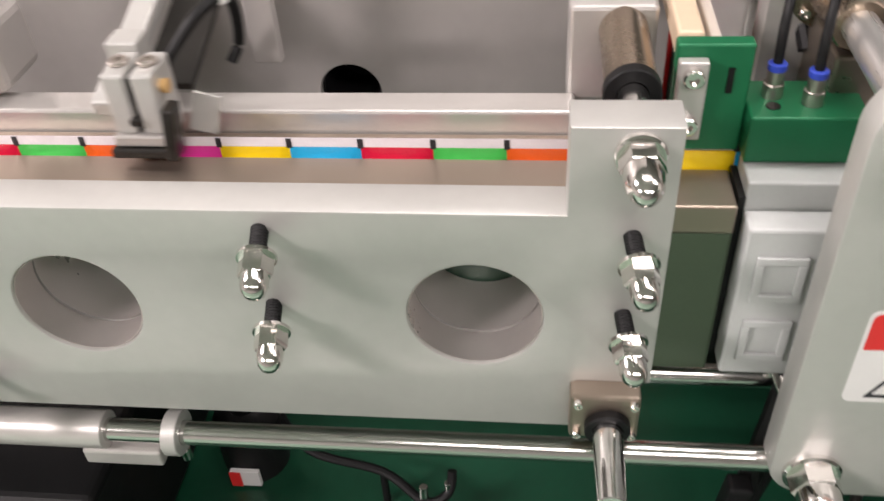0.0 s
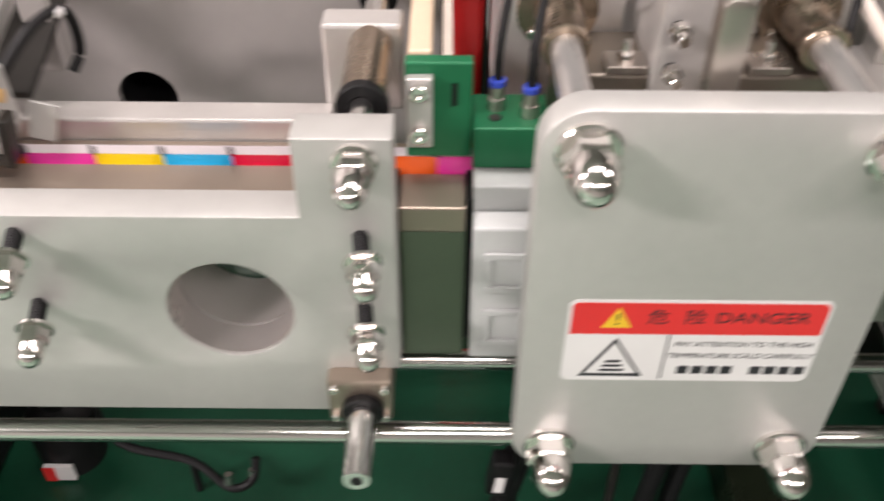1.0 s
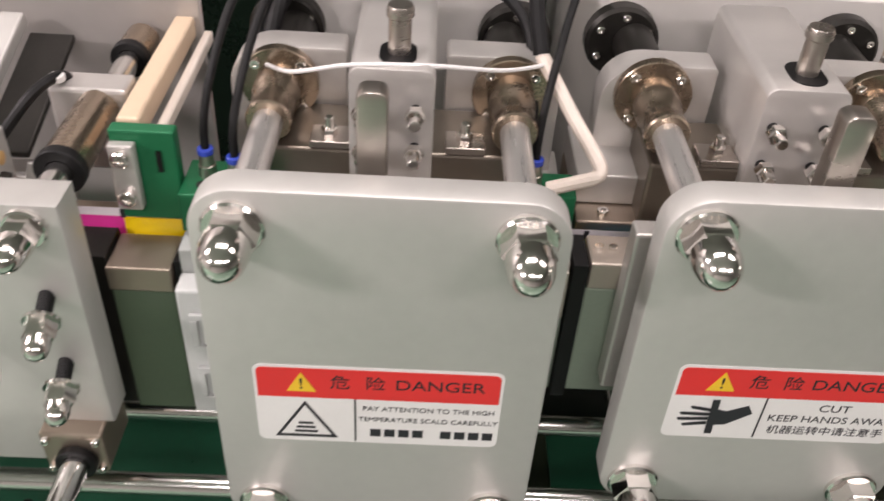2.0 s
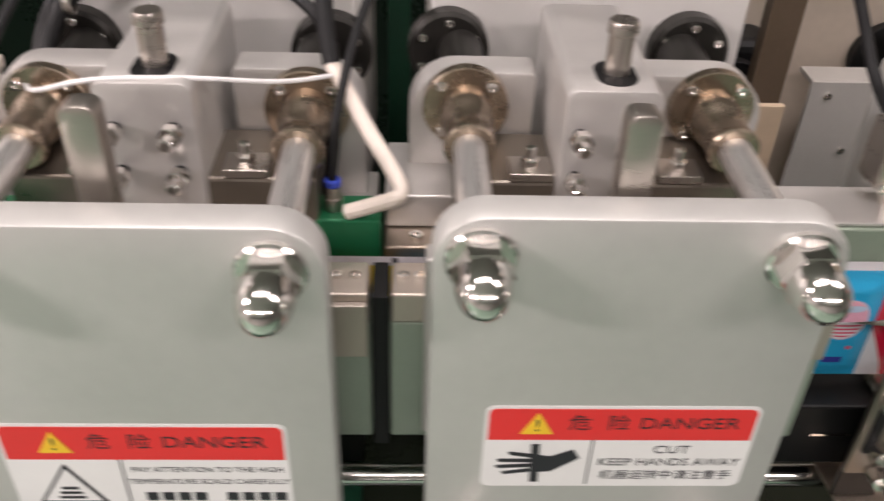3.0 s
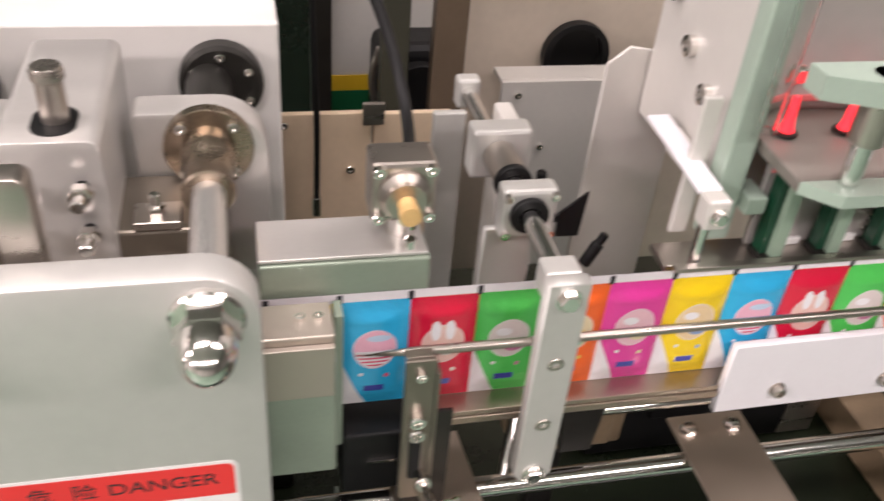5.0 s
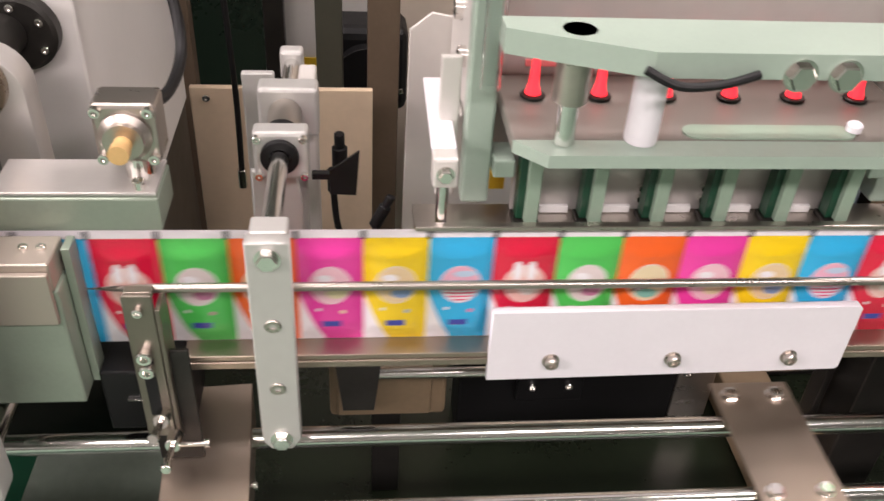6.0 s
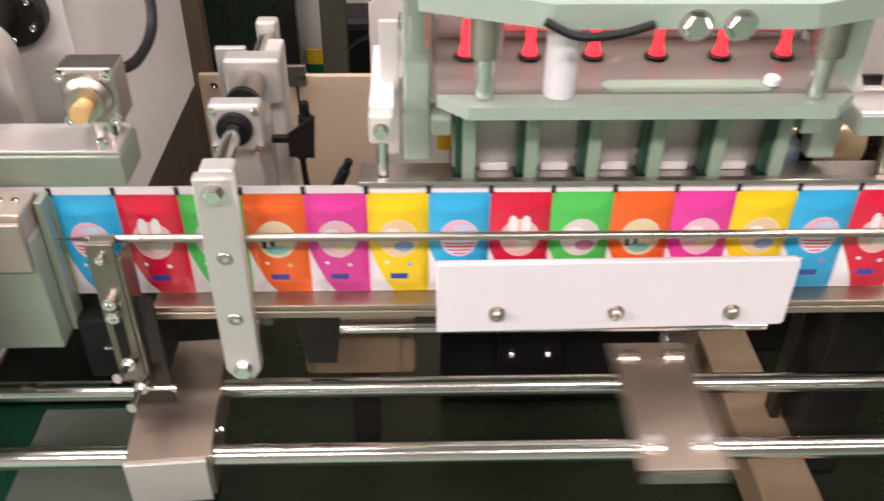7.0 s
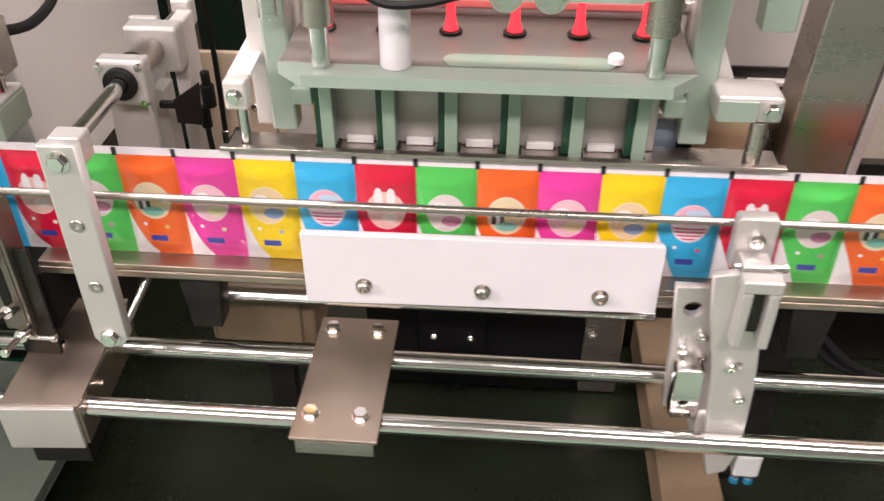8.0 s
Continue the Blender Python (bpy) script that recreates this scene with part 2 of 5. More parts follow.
def lathe(profile, at, axis="z", n=28):
    """A solid of revolution: profile of (radius, distance along the axis) from the point at."""
    bm = bmesh.new()
    rings = []
    for r, s in profile:
        if r < 1e-6:
            rings.append([bm.verts.new((0, 0, s))])
        else:
            rings.append([bm.verts.new((r * math.cos(2 * math.pi * k / n), r * math.sin(2 * math.pi * k / n), s)) for k in range(n)])
    for a, b in zip(rings, rings[1:]):
        for k in range(n):
            q = [a[k % len(a)], a[(k + 1) % len(a)], b[(k + 1) % len(b)], b[k % len(b)]]
            q = [v for i, v in enumerate(q) if v not in q[:i]]
            if len(q) > 2:
                bm.faces.new(q)
    for rim in (rings[0], rings[-1]):
        if len(rim) > 2 and profile[0] != profile[-1]:
            bm.faces.new(rim)
    if profile[0] == profile[-1]:
        bmesh.ops.remove_doubles(bm, verts=rings[0] + rings[-1], dist=1e-6)
    bmesh.ops.recalc_face_normals(bm, faces=bm.faces)
    bmesh.ops.transform(bm, matrix=Matrix.Translation(at) @ tilt(*AX[axis]), verts=bm.verts)
    return bm


def cyl(at, r, length, axis="z", bev=0.001, n=28):
    return lathe([(0, 0), (r - bev, 0), (r, bev), (r, length - bev), (r - bev, length), (0, length)], at, axis, n)


def ring(at, r0, r1, length, axis="y", n=32):
    b = 0.001
    return lathe([(r0, 0), (r1 - b, 0), (r1, b), (r1, length - b), (r1 - b, length), (r0, length), (r0, 0)], at, axis, n)


def hexa(at, r, length, axis="-y"):
    return lathe([(0, 0), (r, 0), (r, length * 0.85), (r * 0.88, length), (0, length)], at, axis, 6)


def joined(*bms):
    out = bmesh.new()
    me = bpy.data.meshes.new("tmp")
    for b in bms:
        b.to_mesh(me)
        out.from_mesh(me)
        b.free()
    bpy.data.meshes.remove(me)
    return out


def outline(points, holes, y0, y1, bev=0.0015):
    """A plate in the x-z plane from an outline and round holes (x, z, r), with thickness along y."""
    cu = bpy.data.curves.new("tmp", "CURVE")
    cu.dimensions, cu.fill_mode = "2D", "BOTH"
    cu.extrude = (y1 - y0) / 2 - bev
    cu.bevel_depth, cu.bevel_resolution = bev, 1
    loops = [points] + [[(x + r * math.cos(2 * math.pi * k / 40), z + r * math.sin(2 * math.pi * k / 40)) for k in range(40)] for x, z, r in holes]
    for lp in loops:
        s = cu.splines.new("POLY")
        s.points.add(len(lp) - 1)
        for p, (x, z) in zip(s.points, lp):
            p.co = (x, z, 0, 1)
        s.use_cyclic_u = True
    ob = new("tmp", cu)
    me = bpy.data.meshes.new_from_object(ob.evaluated_get(bpy.context.evaluated_depsgraph_get()))
    bpy.data.objects.remove(ob)
    bpy.data.curves.remove(cu)
    bm = bmesh.new()
    bm.from_mesh(me)
    bpy.data.meshes.remove(me)
    bmesh.ops.remove_doubles(bm, verts=bm.verts, dist=0.00005)
    bmesh.ops.transform(bm, matrix=Matrix.Translation((0, (y0 + y1) / 2, 0)) @ tilt(90), verts=bm.verts)
    return bm


def outline_flat(points, z, t=0.0008):
    """A thin patch with an outline in the x-y plane."""
    bm = bmesh.new()
    a = [bm.verts.new((x, y, z)) for x, y in points]
    b = [bm.verts.new((x, y, z + t)) for x, y in points]
    bm.faces.new(a[::-1])
    bm.faces.new(b)
    for i in range(len(points)):
        j = (i + 1) % len(points)
        bm.faces.new((a[i], a[j], b[j], b[i]))
    bmesh.ops.recalc_face_normals(bm, faces=bm.faces)
    return bm


def rounded(x0, x1, z0, z1, r, n=8):
    """A rectangle with rounded corners: r is one radius or four (lower left, lower right, upper right, upper left)."""
    rs = r if isinstance(r, tuple) else (r,) * 4
    pts = []
    for (cx, cz, sx, sz, a0), q in zip(((x0, z0, 1, 1, 180), (x1, z0, -1, 1, 270), (x1, z1, -1, -1, 0), (x0, z1, 1, -1, 90)), rs):
        if q < 1e-5:
            pts.append((cx, cz))
            continue
        for k in range(n + 1):
            a = radians(a0 + 90 * k / n)
            pts.append((cx + sx * q + q * math.cos(a), cz + sz * q + q * math.sin(a)))
    return pts


def tube(points, r, n=10, smooth_steps=6):
    """A round hose or wire through the points."""
    pts = [Vector(p) for p in points]
    path = []
    for i in range(len(pts) - 1):
        p0, p1, p2, p3 = pts[max(i - 1, 0)], pts[i], pts[i + 1], pts[min(i + 2, len(pts) - 1)]
        for k in range(smooth_steps):
            t = k / smooth_steps
            path.append(0.5 * (2 * p1 + (p2 - p0) * t + (2 * p0 - 5 * p1 + 4 * p2 - p3) * t * t + (3 * p1 - p0 - 3 * p2 + p3) * t ** 3))
    path.append(pts[-1])
    bm = bmesh.new()
    rings = []
    for i, p in enumerate(path):
        d = (path[min(i + 1, len(path) - 1)] - path[max(i - 1, 0)]).normalized()
        u = d.cross(Vector((0.31, 0.2, 0.93))).normalized()
        v = d.cross(u)
        rings.append([bm.verts.new(p + r * (math.cos(2 * math.pi * k / n) * u + math.sin(2 * math.pi * k / n) * v)) for k in range(n)])
    for a, b in zip(rings, rings[1:]):
        for k in range(n):
            bm.faces.new((a[k], a[(k + 1) % n], b[(k + 1) % n], b[k]))
    bm.faces.new(rings[0])
    bm.faces.new(rings[-1])
    bmesh.ops.recalc_face_normals(bm, faces=bm.faces)
    return bm


def lettering(text, x, z, y, size, wide=1.0):
    """Flat letters in the x-z plane facing the aisle."""
    cu = bpy.data.curves.new("tmp", "FONT")
    cu.body, cu.size, cu.extrude, cu.align_x, cu.align_y = text, size, 0.0002, "CENTER", "CENTER"
    ob = new("tmp", cu)
    me = bpy.data.meshes.new_from_object(ob.evaluated_get(bpy.context.evaluated_depsgraph_get()))
    bpy.data.objects.remove(ob)
    bpy.data.curves.remove(cu)
    bm = bmesh.new()
    bm.from_mesh(me)
    bpy.data.meshes.remove(me)
    bmesh.ops.transform(bm, matrix=Matrix.Translation((x, y, z)) @ tilt(90) @ Matrix.Diagonal((wide, 1, 1, 1)), verts=bm.verts)
    return bm


def slab(pts, y, t=0.0004):
    """A thin printed patch with an outline in the x-z plane."""
    bm = bmesh.new()
    a = [bm.verts.new((x, y - t, z)) for x, z in pts]
    b = [bm.verts.new((x, y, z)) for x, z in pts]
    bm.faces.new(a)
    bm.faces.new(b[::-1])
    for i in range(len(pts)):
        j = (i + 1) % len(pts)
        bm.faces.new((a[i], b[i], b[j], a[j]))
    bmesh.ops.recalc_face_normals(bm, faces=bm.faces)
    return bm


def acorn(x, y, z, parent, r=0.02, length=0.058):
    """Domed chrome nut with a washer under it."""
    dome = [(r * 0.99, 0), (r * 0.99, length * 0.16)] + [(r * 0.98 * math.cos(a), length * 0.16 + length * 0.46 * math.sin(a)) for a in [k * math.pi / 18 for k in range(1, 9)]] + [(0, length * 0.62)]
    p = part("acorn_nut", joined(hexa((x, y - 0.006, z), r * 1.14, length * 0.36), lathe(dome, (x, y - 0.006 - length * 0.34, z), "-y", 28)), CHROME, parent, "", True)
    part("washer", lathe([(0, 0), (r * 1.3, 0), (r * 1.3, 0.004), (r * 1.2, 0.006), (0, 0.006)], (x, y, z), "-y"), CHROME, p, "", True)
    return p


def stud(x, y, z, parent, r=0.0125, neck=0.027, length=0.040):
    lean = tilt(14, 0, 7)
    part("threaded_stud", turned(lathe([(0, 0)] + [q for k in range(9) for q in ((0.0075, neck * k / 9), (0.0066, neck * (k + 0.5) / 9))] + [(0.0075, neck), (0, neck)], (x, y + 0.004, z), "-y", 16), lean, (x, y, z)), BLACK, parent, "black threaded stud")
    q = part("cap_nut", turned(joined(lathe([(0, 0), (r * 1.3, 0), (r * 1.3, 0.003), (0, 0.003)], (x, y - neck + 0.001, z), "-y", 24), hexa((x, y - neck - 0.002, z), r * 1.15, length * 0.42), lathe([(r * 0.92, 0), (r * 0.90, length * 0.26), (r * 0.76, length * 0.42), (r * 0.45, length * 0.52), (0, length * 0.55)], (x, y - neck - length * 0.42, z), "-y", 20)), lean, (x, y, z)), CHROME, parent, "", True)
    return q


def bolt(x, y, z, parent, r=0.008, axis="-y", name="hex_bolt", material=None):
    return part(name, joined(lathe([(0, 0), (r * 1.25, 0), (r * 1.25, 0.0015), (0, 0.0015)], (x, y, z), axis, 20), hexa((x, y, z), r, 0.008, axis)), material or CHROME, parent, "", False)


def socket_screw(x, y, z, parent, r=0.006, axis="-y", h=0.006):
    return part("socket_screw", lathe([(0, 0), (r, 0), (r, h * 0.85), (r * 0.85, h), (r * 0.5, h), (r * 0.45, h * 0.4), (0, h * 0.4)], (x, y, z), axis, 18), CHROME, parent, "", True)

# ---- the hall ----
solid("floor", box(-6, 8, -5, 5, -0.1, 0, 0), FLOORM, "glossy green epoxy factory floor", "floor", kind="structure")
solid("ceiling", box(-6, 8, -5, 5, 3.6, 3.7, 0), CEILM, "plain white factory ceiling", "ceiling", kind="structure")
solid("wall_north", box(-6, 8, 5, 5.15, 0, 3.6, 0), WALLM, "pale painted factory wall", "wall", kind="structure")
solid("wall_south", box(-6, 8, -5.15, -5, 0, 3.6, 0), WALLM, "pale painted factory wall", "wall", kind="structure")
solid("wall_west", box(-6.15, -6, -5.15, 5.15, 0, 3.6, 0), WALLM, "pale painted factory wall", "wall", kind="structure")
solid("wall_east", box(8, 8.15, -5.15, 5.15, 0, 3.6, 0), WALLM, "pale painted factory wall", "wall", kind="structure")
for lx in (-3.3, 0.3, 2.6):
    for ly in (0.9, -1.7):
        lamp = thing("ceiling_lamp", lx, ly, 3.32, "white fluorescent ceiling lamp with a long diffuser", "ceiling lamp", "ceiling lamps")
        part("housing", box(lx - 0.78, lx + 0.78, ly - 0.2, ly + 0.2, 3.36, 3.6, 0.004), PANELW, lamp)
        part("diffuser", box(lx - 0.75, lx + 0.75, ly - 0.175, ly + 0.175, 3.315, 3.358, 0.004), LAMPM, lamp, "glowing diffuser")

# ---- machine frame ----
bed = thing("machine_bed", 0.8, 0.8, 0, "long dark green machine bed with a sunken tray", "machine bed")
part("tray_floor", box(-1.8, 0.88, 0.30, 1.40, 0.50, 0.53, 0.004), BED, bed)
# right half of the tray: shade is painted in as near black
part("tray_floor", box(0.883, 3.4, 0.30, 1.40, 0.50, 0.53, 0.004), BEDK, bed, "black tray floor with shade put into its colour")
part("front_cabinet", box(-1.8, 3.4, 0.34, 0.40, 0.0, 0.498, 0.006), BED, bed)
part("back_cabinet", box(-1.8, 3.4, 1.34, 1.40, 0.0, 0.498, 0.006), BED, bed)
part("tray_lip", box(-1.8, 3.4, 0.29, 0.32, 0.532, 0.60, 0.004), BED, bed)
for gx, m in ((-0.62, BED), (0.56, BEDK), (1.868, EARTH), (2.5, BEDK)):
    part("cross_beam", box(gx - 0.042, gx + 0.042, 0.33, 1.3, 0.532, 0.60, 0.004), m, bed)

drip = thing("drip_tray", 0.88, 0.66, 0.532, "pale sage sheet tray in the machine bed", "tray")
part("sheet", box(0.775, 0.985, 0.50, 0.83, 0.588, 0.594, 0.002), TRAYM, drip)
part("fold", box(0.979, 0.985, 0.50, 0.83, 0.5945, 0.612, 0.001), TRAYM, drip)
for fy in (0.52, 0.80):
    part("foot", box(0.80, 0.96, fy, fy + 0.02, 0.532, 0.5875, 0.001), DARK, drip)

for name, y, z, r, label in (("front_guide_shaft", 0.535, 0.822, 0.0125, "long polished steel guide shaft below the film"), ("rear_guide_shaft", 0.64, 0.822, 0.0125, "long polished steel guide shaft behind the front one")):
    sh = thing(name, 0.75, y, z, label, "guide shaft", "guide shafts")
    part("shaft", cyl((-1.7, y, z), r, 4.9, "x"), SHAFT, sh, "", True)
    for ex in (-1.69, 3.17):
        part("end_collar", ring((ex, y, z), r + 0.0005, r + 0.012, 0.018, "x"), ALU, sh, "", True)
coupling = thing("shaft_coupling", -0.5, 0.535, 0.822, "aluminium shaft sleeve with a clamping collar", "coupling")
part("sleeve", cyl((-1.2, 0.535, 0.822), 0.02, 0.76, "x"), ALU2, coupling, "", True)
part("hanger", box(-0.47, -0.385, 0.52, 0.55, 0.782, 0.804, 0.003), ALU2, coupling)
part("collar", ring((-0.375, 0.535, 0.822), 0.013, 0.024, 0.016, "x"), ALU, coupling, "pale clamping collar", True)
part("clamp_screw", cyl((-0.365, 0.535, 0.796), 0.006, 0.016, "-z"), CHROME, coupling, "", True)

solid("back_panel", outline([(-1.7, 0.55), (0.135, 0.55), (0.135, 1.62), (-1.7, 1.62)], [(-0.225, 1.008, 0.038)], 0.90, 0.912), PANEL, "plain grey sheet steel back panel", "panel", kind="structure")
for x0, x1, label in ((0.215, 0.520, "pale steel housing behind the heat sealing station"), (0.600, 0.928, "pale steel housing behind the cutting station")):
    solid("back_housing", box(x0, x1, 0.897, 1.41, 0.86, 1.262, 0.003), HOUSE, label, "housing", kind="structure")
# added boxes below the housings; near black stands in for the shade there
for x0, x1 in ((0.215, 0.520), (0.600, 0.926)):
    solid("shaded_housing_base", box(x0, x1, 0.90, 1.40, 0.532, 0.858, 0.003), DARK, "station housing base with shade put into its colour", "housing", kind="structure")
solid("rear_wall_panel", box(1.040, 1.325, 1.90, 1.915, 0.0, 1.75, 0), PANELW, "pale rear wall of the machine", "panel", kind="structure")
solid("rear_wall_panel", box(-1.75, 1.030, 1.80, 1.815, 0.0, 1.75, 0), BEDG, "dark green rear wall of the machine", "panel", kind="structure")
solid("rear_wall_panel", box(1.327, 3.6, 1.90, 1.915, 0.0, 1.75, 0), BROWN, "grey brown rear wall of the machine", "panel", kind="structure")
disc = thing("black_fan_port", 1.664, 1.895, 0.77, "black round fan port in the rear wall", "port")
part("ring", ring((1.664, 1.895, 0.77), 0.066, 0.082, 0.026, "-y", 40), BLACK, disc, "", True)
part("bowl", lathe([(0, 0), (0.067, 0), (0.064, 0.008), (0.026, 0.003), (0, 0.003)], (1.664, 1.899, 0.77), "-y", 40), BLACK, disc, "", True)
port = thing("round_port", -0.225, 0.915, 1.008, "black round cable port in the grey panel", "port")
part("tube", ring((-0.225, 0.913, 1.008), 0.034, 0.038, 0.09), BLACK, port, "", True)
part("back_plate", box(-0.28, -0.17, 1.004, 1.008, 0.95, 1.06, 0), BLACK, port)
solid("upright_post", box(0.5425, 0.5775, 1.27, 1.31, 0.532, 1.7, 0.003), BED, "dark green upright steel post behind the stations", "post", "rear posts")
for x0, x1, y0, m, tint in ((0.866, 0.912, 1.60, RUSTY, "brown"), (1.032, 1.076, 1.79, DARK, "dark"), (1.152, 1.205, 1.60, OLIVEP, "dark olive"), (1.254, 1.318, 1.60, RUSTY, "brown")):
    solid("upright_post", box(x0, x1, y0, y0 + 0.04, 0.0, 1.7, 0.003), m, tint + " upright steel post behind the beige cover", "post", "rear posts")
redp = thing("red_air_reservoir", 0.172, 1.29, 0.53, "dark red air reservoir behind the green bracket", "reservoir")
part("tank", lathe([(0, 0), (0.030, 0), (0.034, 0.01), (0.034, 0.60), (0.026, 0.63), (0, 0.64)], (0.172, 1.30, 0.53), "z", 32), RED, redp, "", True)
part("band", ring((0.172, 1.30, 0.98), 0.0345, 0.037, 0.03, "z"), BLACK, redp, "", True)


# ---- stations ----
def sticker(st, x0, x1, z0, z1, y, cut):
    w, h = x1 - x0, z1 - z0
    plate = part("warning_label", slab(rounded(x0, x1, z0, z1, 0.008), y, 0.0006), LABEL, st, "red and white danger label")
    zs = z0 + 0.60 * h
    e = 0.003
    part("red_band", slab(rounded(x0 + e, x1 - e, zs, z1 - e, (0, 0, 0.006, 0.006)), y - 0.0008), RED, plate)
    cx, cz = x0 + 0.19 * w, (zs + z1) / 2
    part("yellow_triangle", slab([(cx - 0.0135, cz - 0.012), (cx + 0.0135, cz - 0.012), (cx, cz + 0.013)], y - 0.0014), YELLOW, plate)
    part("exclamation_mark", lettering("!", cx, cz - 0.002, y - 0.0021, 0.02), INK, plate)
    part("word", lettering("\u5371", x0 + 0.345 * w, cz, y - 0.0014, 0.019), INK, plate)
    part("word", lettering("\u9669", x0 + 0.485 * w, cz, y - 0.0014, 0.019), INK, plate)
    part("word", lettering("DANGER", x0 + 0.745 * w, cz, y - 0.0014, 0.0185, 1.12), INK, plate)
    part("divider", slab([(x0 + 0.40 * w, z0 + e), (x0 + 0.407 * w, z0 + e), (x0 + 0.407 * w, zs), (x0 + 0.40 * w, zs)], y - 0.0008), INK, plate)
    tx = x0 + 0.705 * w
    if cut:
        part("word", lettering("CUT", tx, z0 + 0.475 * h, y - 0.0008, 0.0135, 1.15), INK, plate)
        part("word", lettering("KEEP HA" + "NDS AWAY", tx, z0 + 0.315 * h, y - 0.0008, 0.0128, 1.05), INK, plate)
        part("word", lettering("\u673a\u5668\u8fd0\u8f6c\u4e2d\u8bf7\u6ce8\u610f\u624b", tx, z0 + 0.145 * h, y - 0.0008, 0.0128), INK, plate)
        gx, gz = x0 + 0.2 * w, z0 + 0.31 * h
        sleeve = slab([(gx + 0.002, gz - 0.012), (gx + 0.014, gz - 0.011), (gx + 0.037, gz + 0.006), (gx + 0.031, gz + 0.017), (gx + 0.012, gz + 0.008), (gx + 0.003, gz + 0.010)], y - 0.0008)
        fingers = [slab([(gx - 0.004, gz + a), (gx - 0.004, gz + a - 0.0045), (gx - 0.004 - c, gz + b - 0.004), (gx - 0.006 - c, gz + b - 0.001), (gx - 0.004 - c, gz + b)], y - 0.0008) for a, b, c in ((0.011, 0.014, 0.018), (0.005, 0.005, 0.027), (-0.001, -0.003, 0.028), (-0.007, -0.011, 0.022))]
        part("pictogram", joined(sleeve, *fingers), INK, plate)
        part("pictogram_blade", slab([(gx - 0.003, gz - 0.024), (gx + 0.004, gz - 0.024), (gx + 0.002, gz + 0.024), (gx - 0.005, gz + 0.024)], y - 0.0014), INK, plate)
    else:
        part("word", lettering("PAY ATTENTION TO THE HIGH", tx, z0 + 0.475 * h, y - 0.0008, 0.0088), INK, plate)
        part("word", lettering("TEMPERATURE SCALD CAREFULLY", tx, z0 + 0.33 * h, y - 0.0008, 0.0086), INK, plate)
        bars = [slab([(tx - 0.055 + 0.0135 * k, z0 + 0.10 * h), (tx - 0.055 + 0.0135 * k + 0.010, z0 + 0.10 * h), (tx - 0.055 + 0.0135 * k + 0.010, z0 + 0.20 * h), (tx - 0.055 + 0.0135 * k, z0 + 0.20 * h)], y - 0.0008) for k in (0, 1, 2, 3, 5, 6, 7, 8)]
        part("small_print", joined(*bars), INK, plate)
        gx, gz = x0 + 0.2 * w, z0 + 0.29 * h
        for q, tk, mm in ((0.030, 0.0008, INK), (0.024, 0.0014, LABEL)):
            part("pictogram_triangle", slab([(gx - q, gz - q * 0.8), (gx + q, gz - q * 0.8), (gx, gz + q * 0.9)], y - tk), mm, plate)
        part("pictogram_bars", joined(*[slab([(gx - 0.011 + 0.002 * k, gz - 0.016 + 0.006 * k), (gx + 0.011 - 0.002 * k, gz - 0.016 + 0.006 * k), (gx + 0.011 - 0.002 * k, gz - 0.013 + 0.006 * k), (gx - 0.011 + 0.002 * k, gz - 0.013 + 0.006 * k)], y - 0.002) for k in range(3)]), INK, plate)


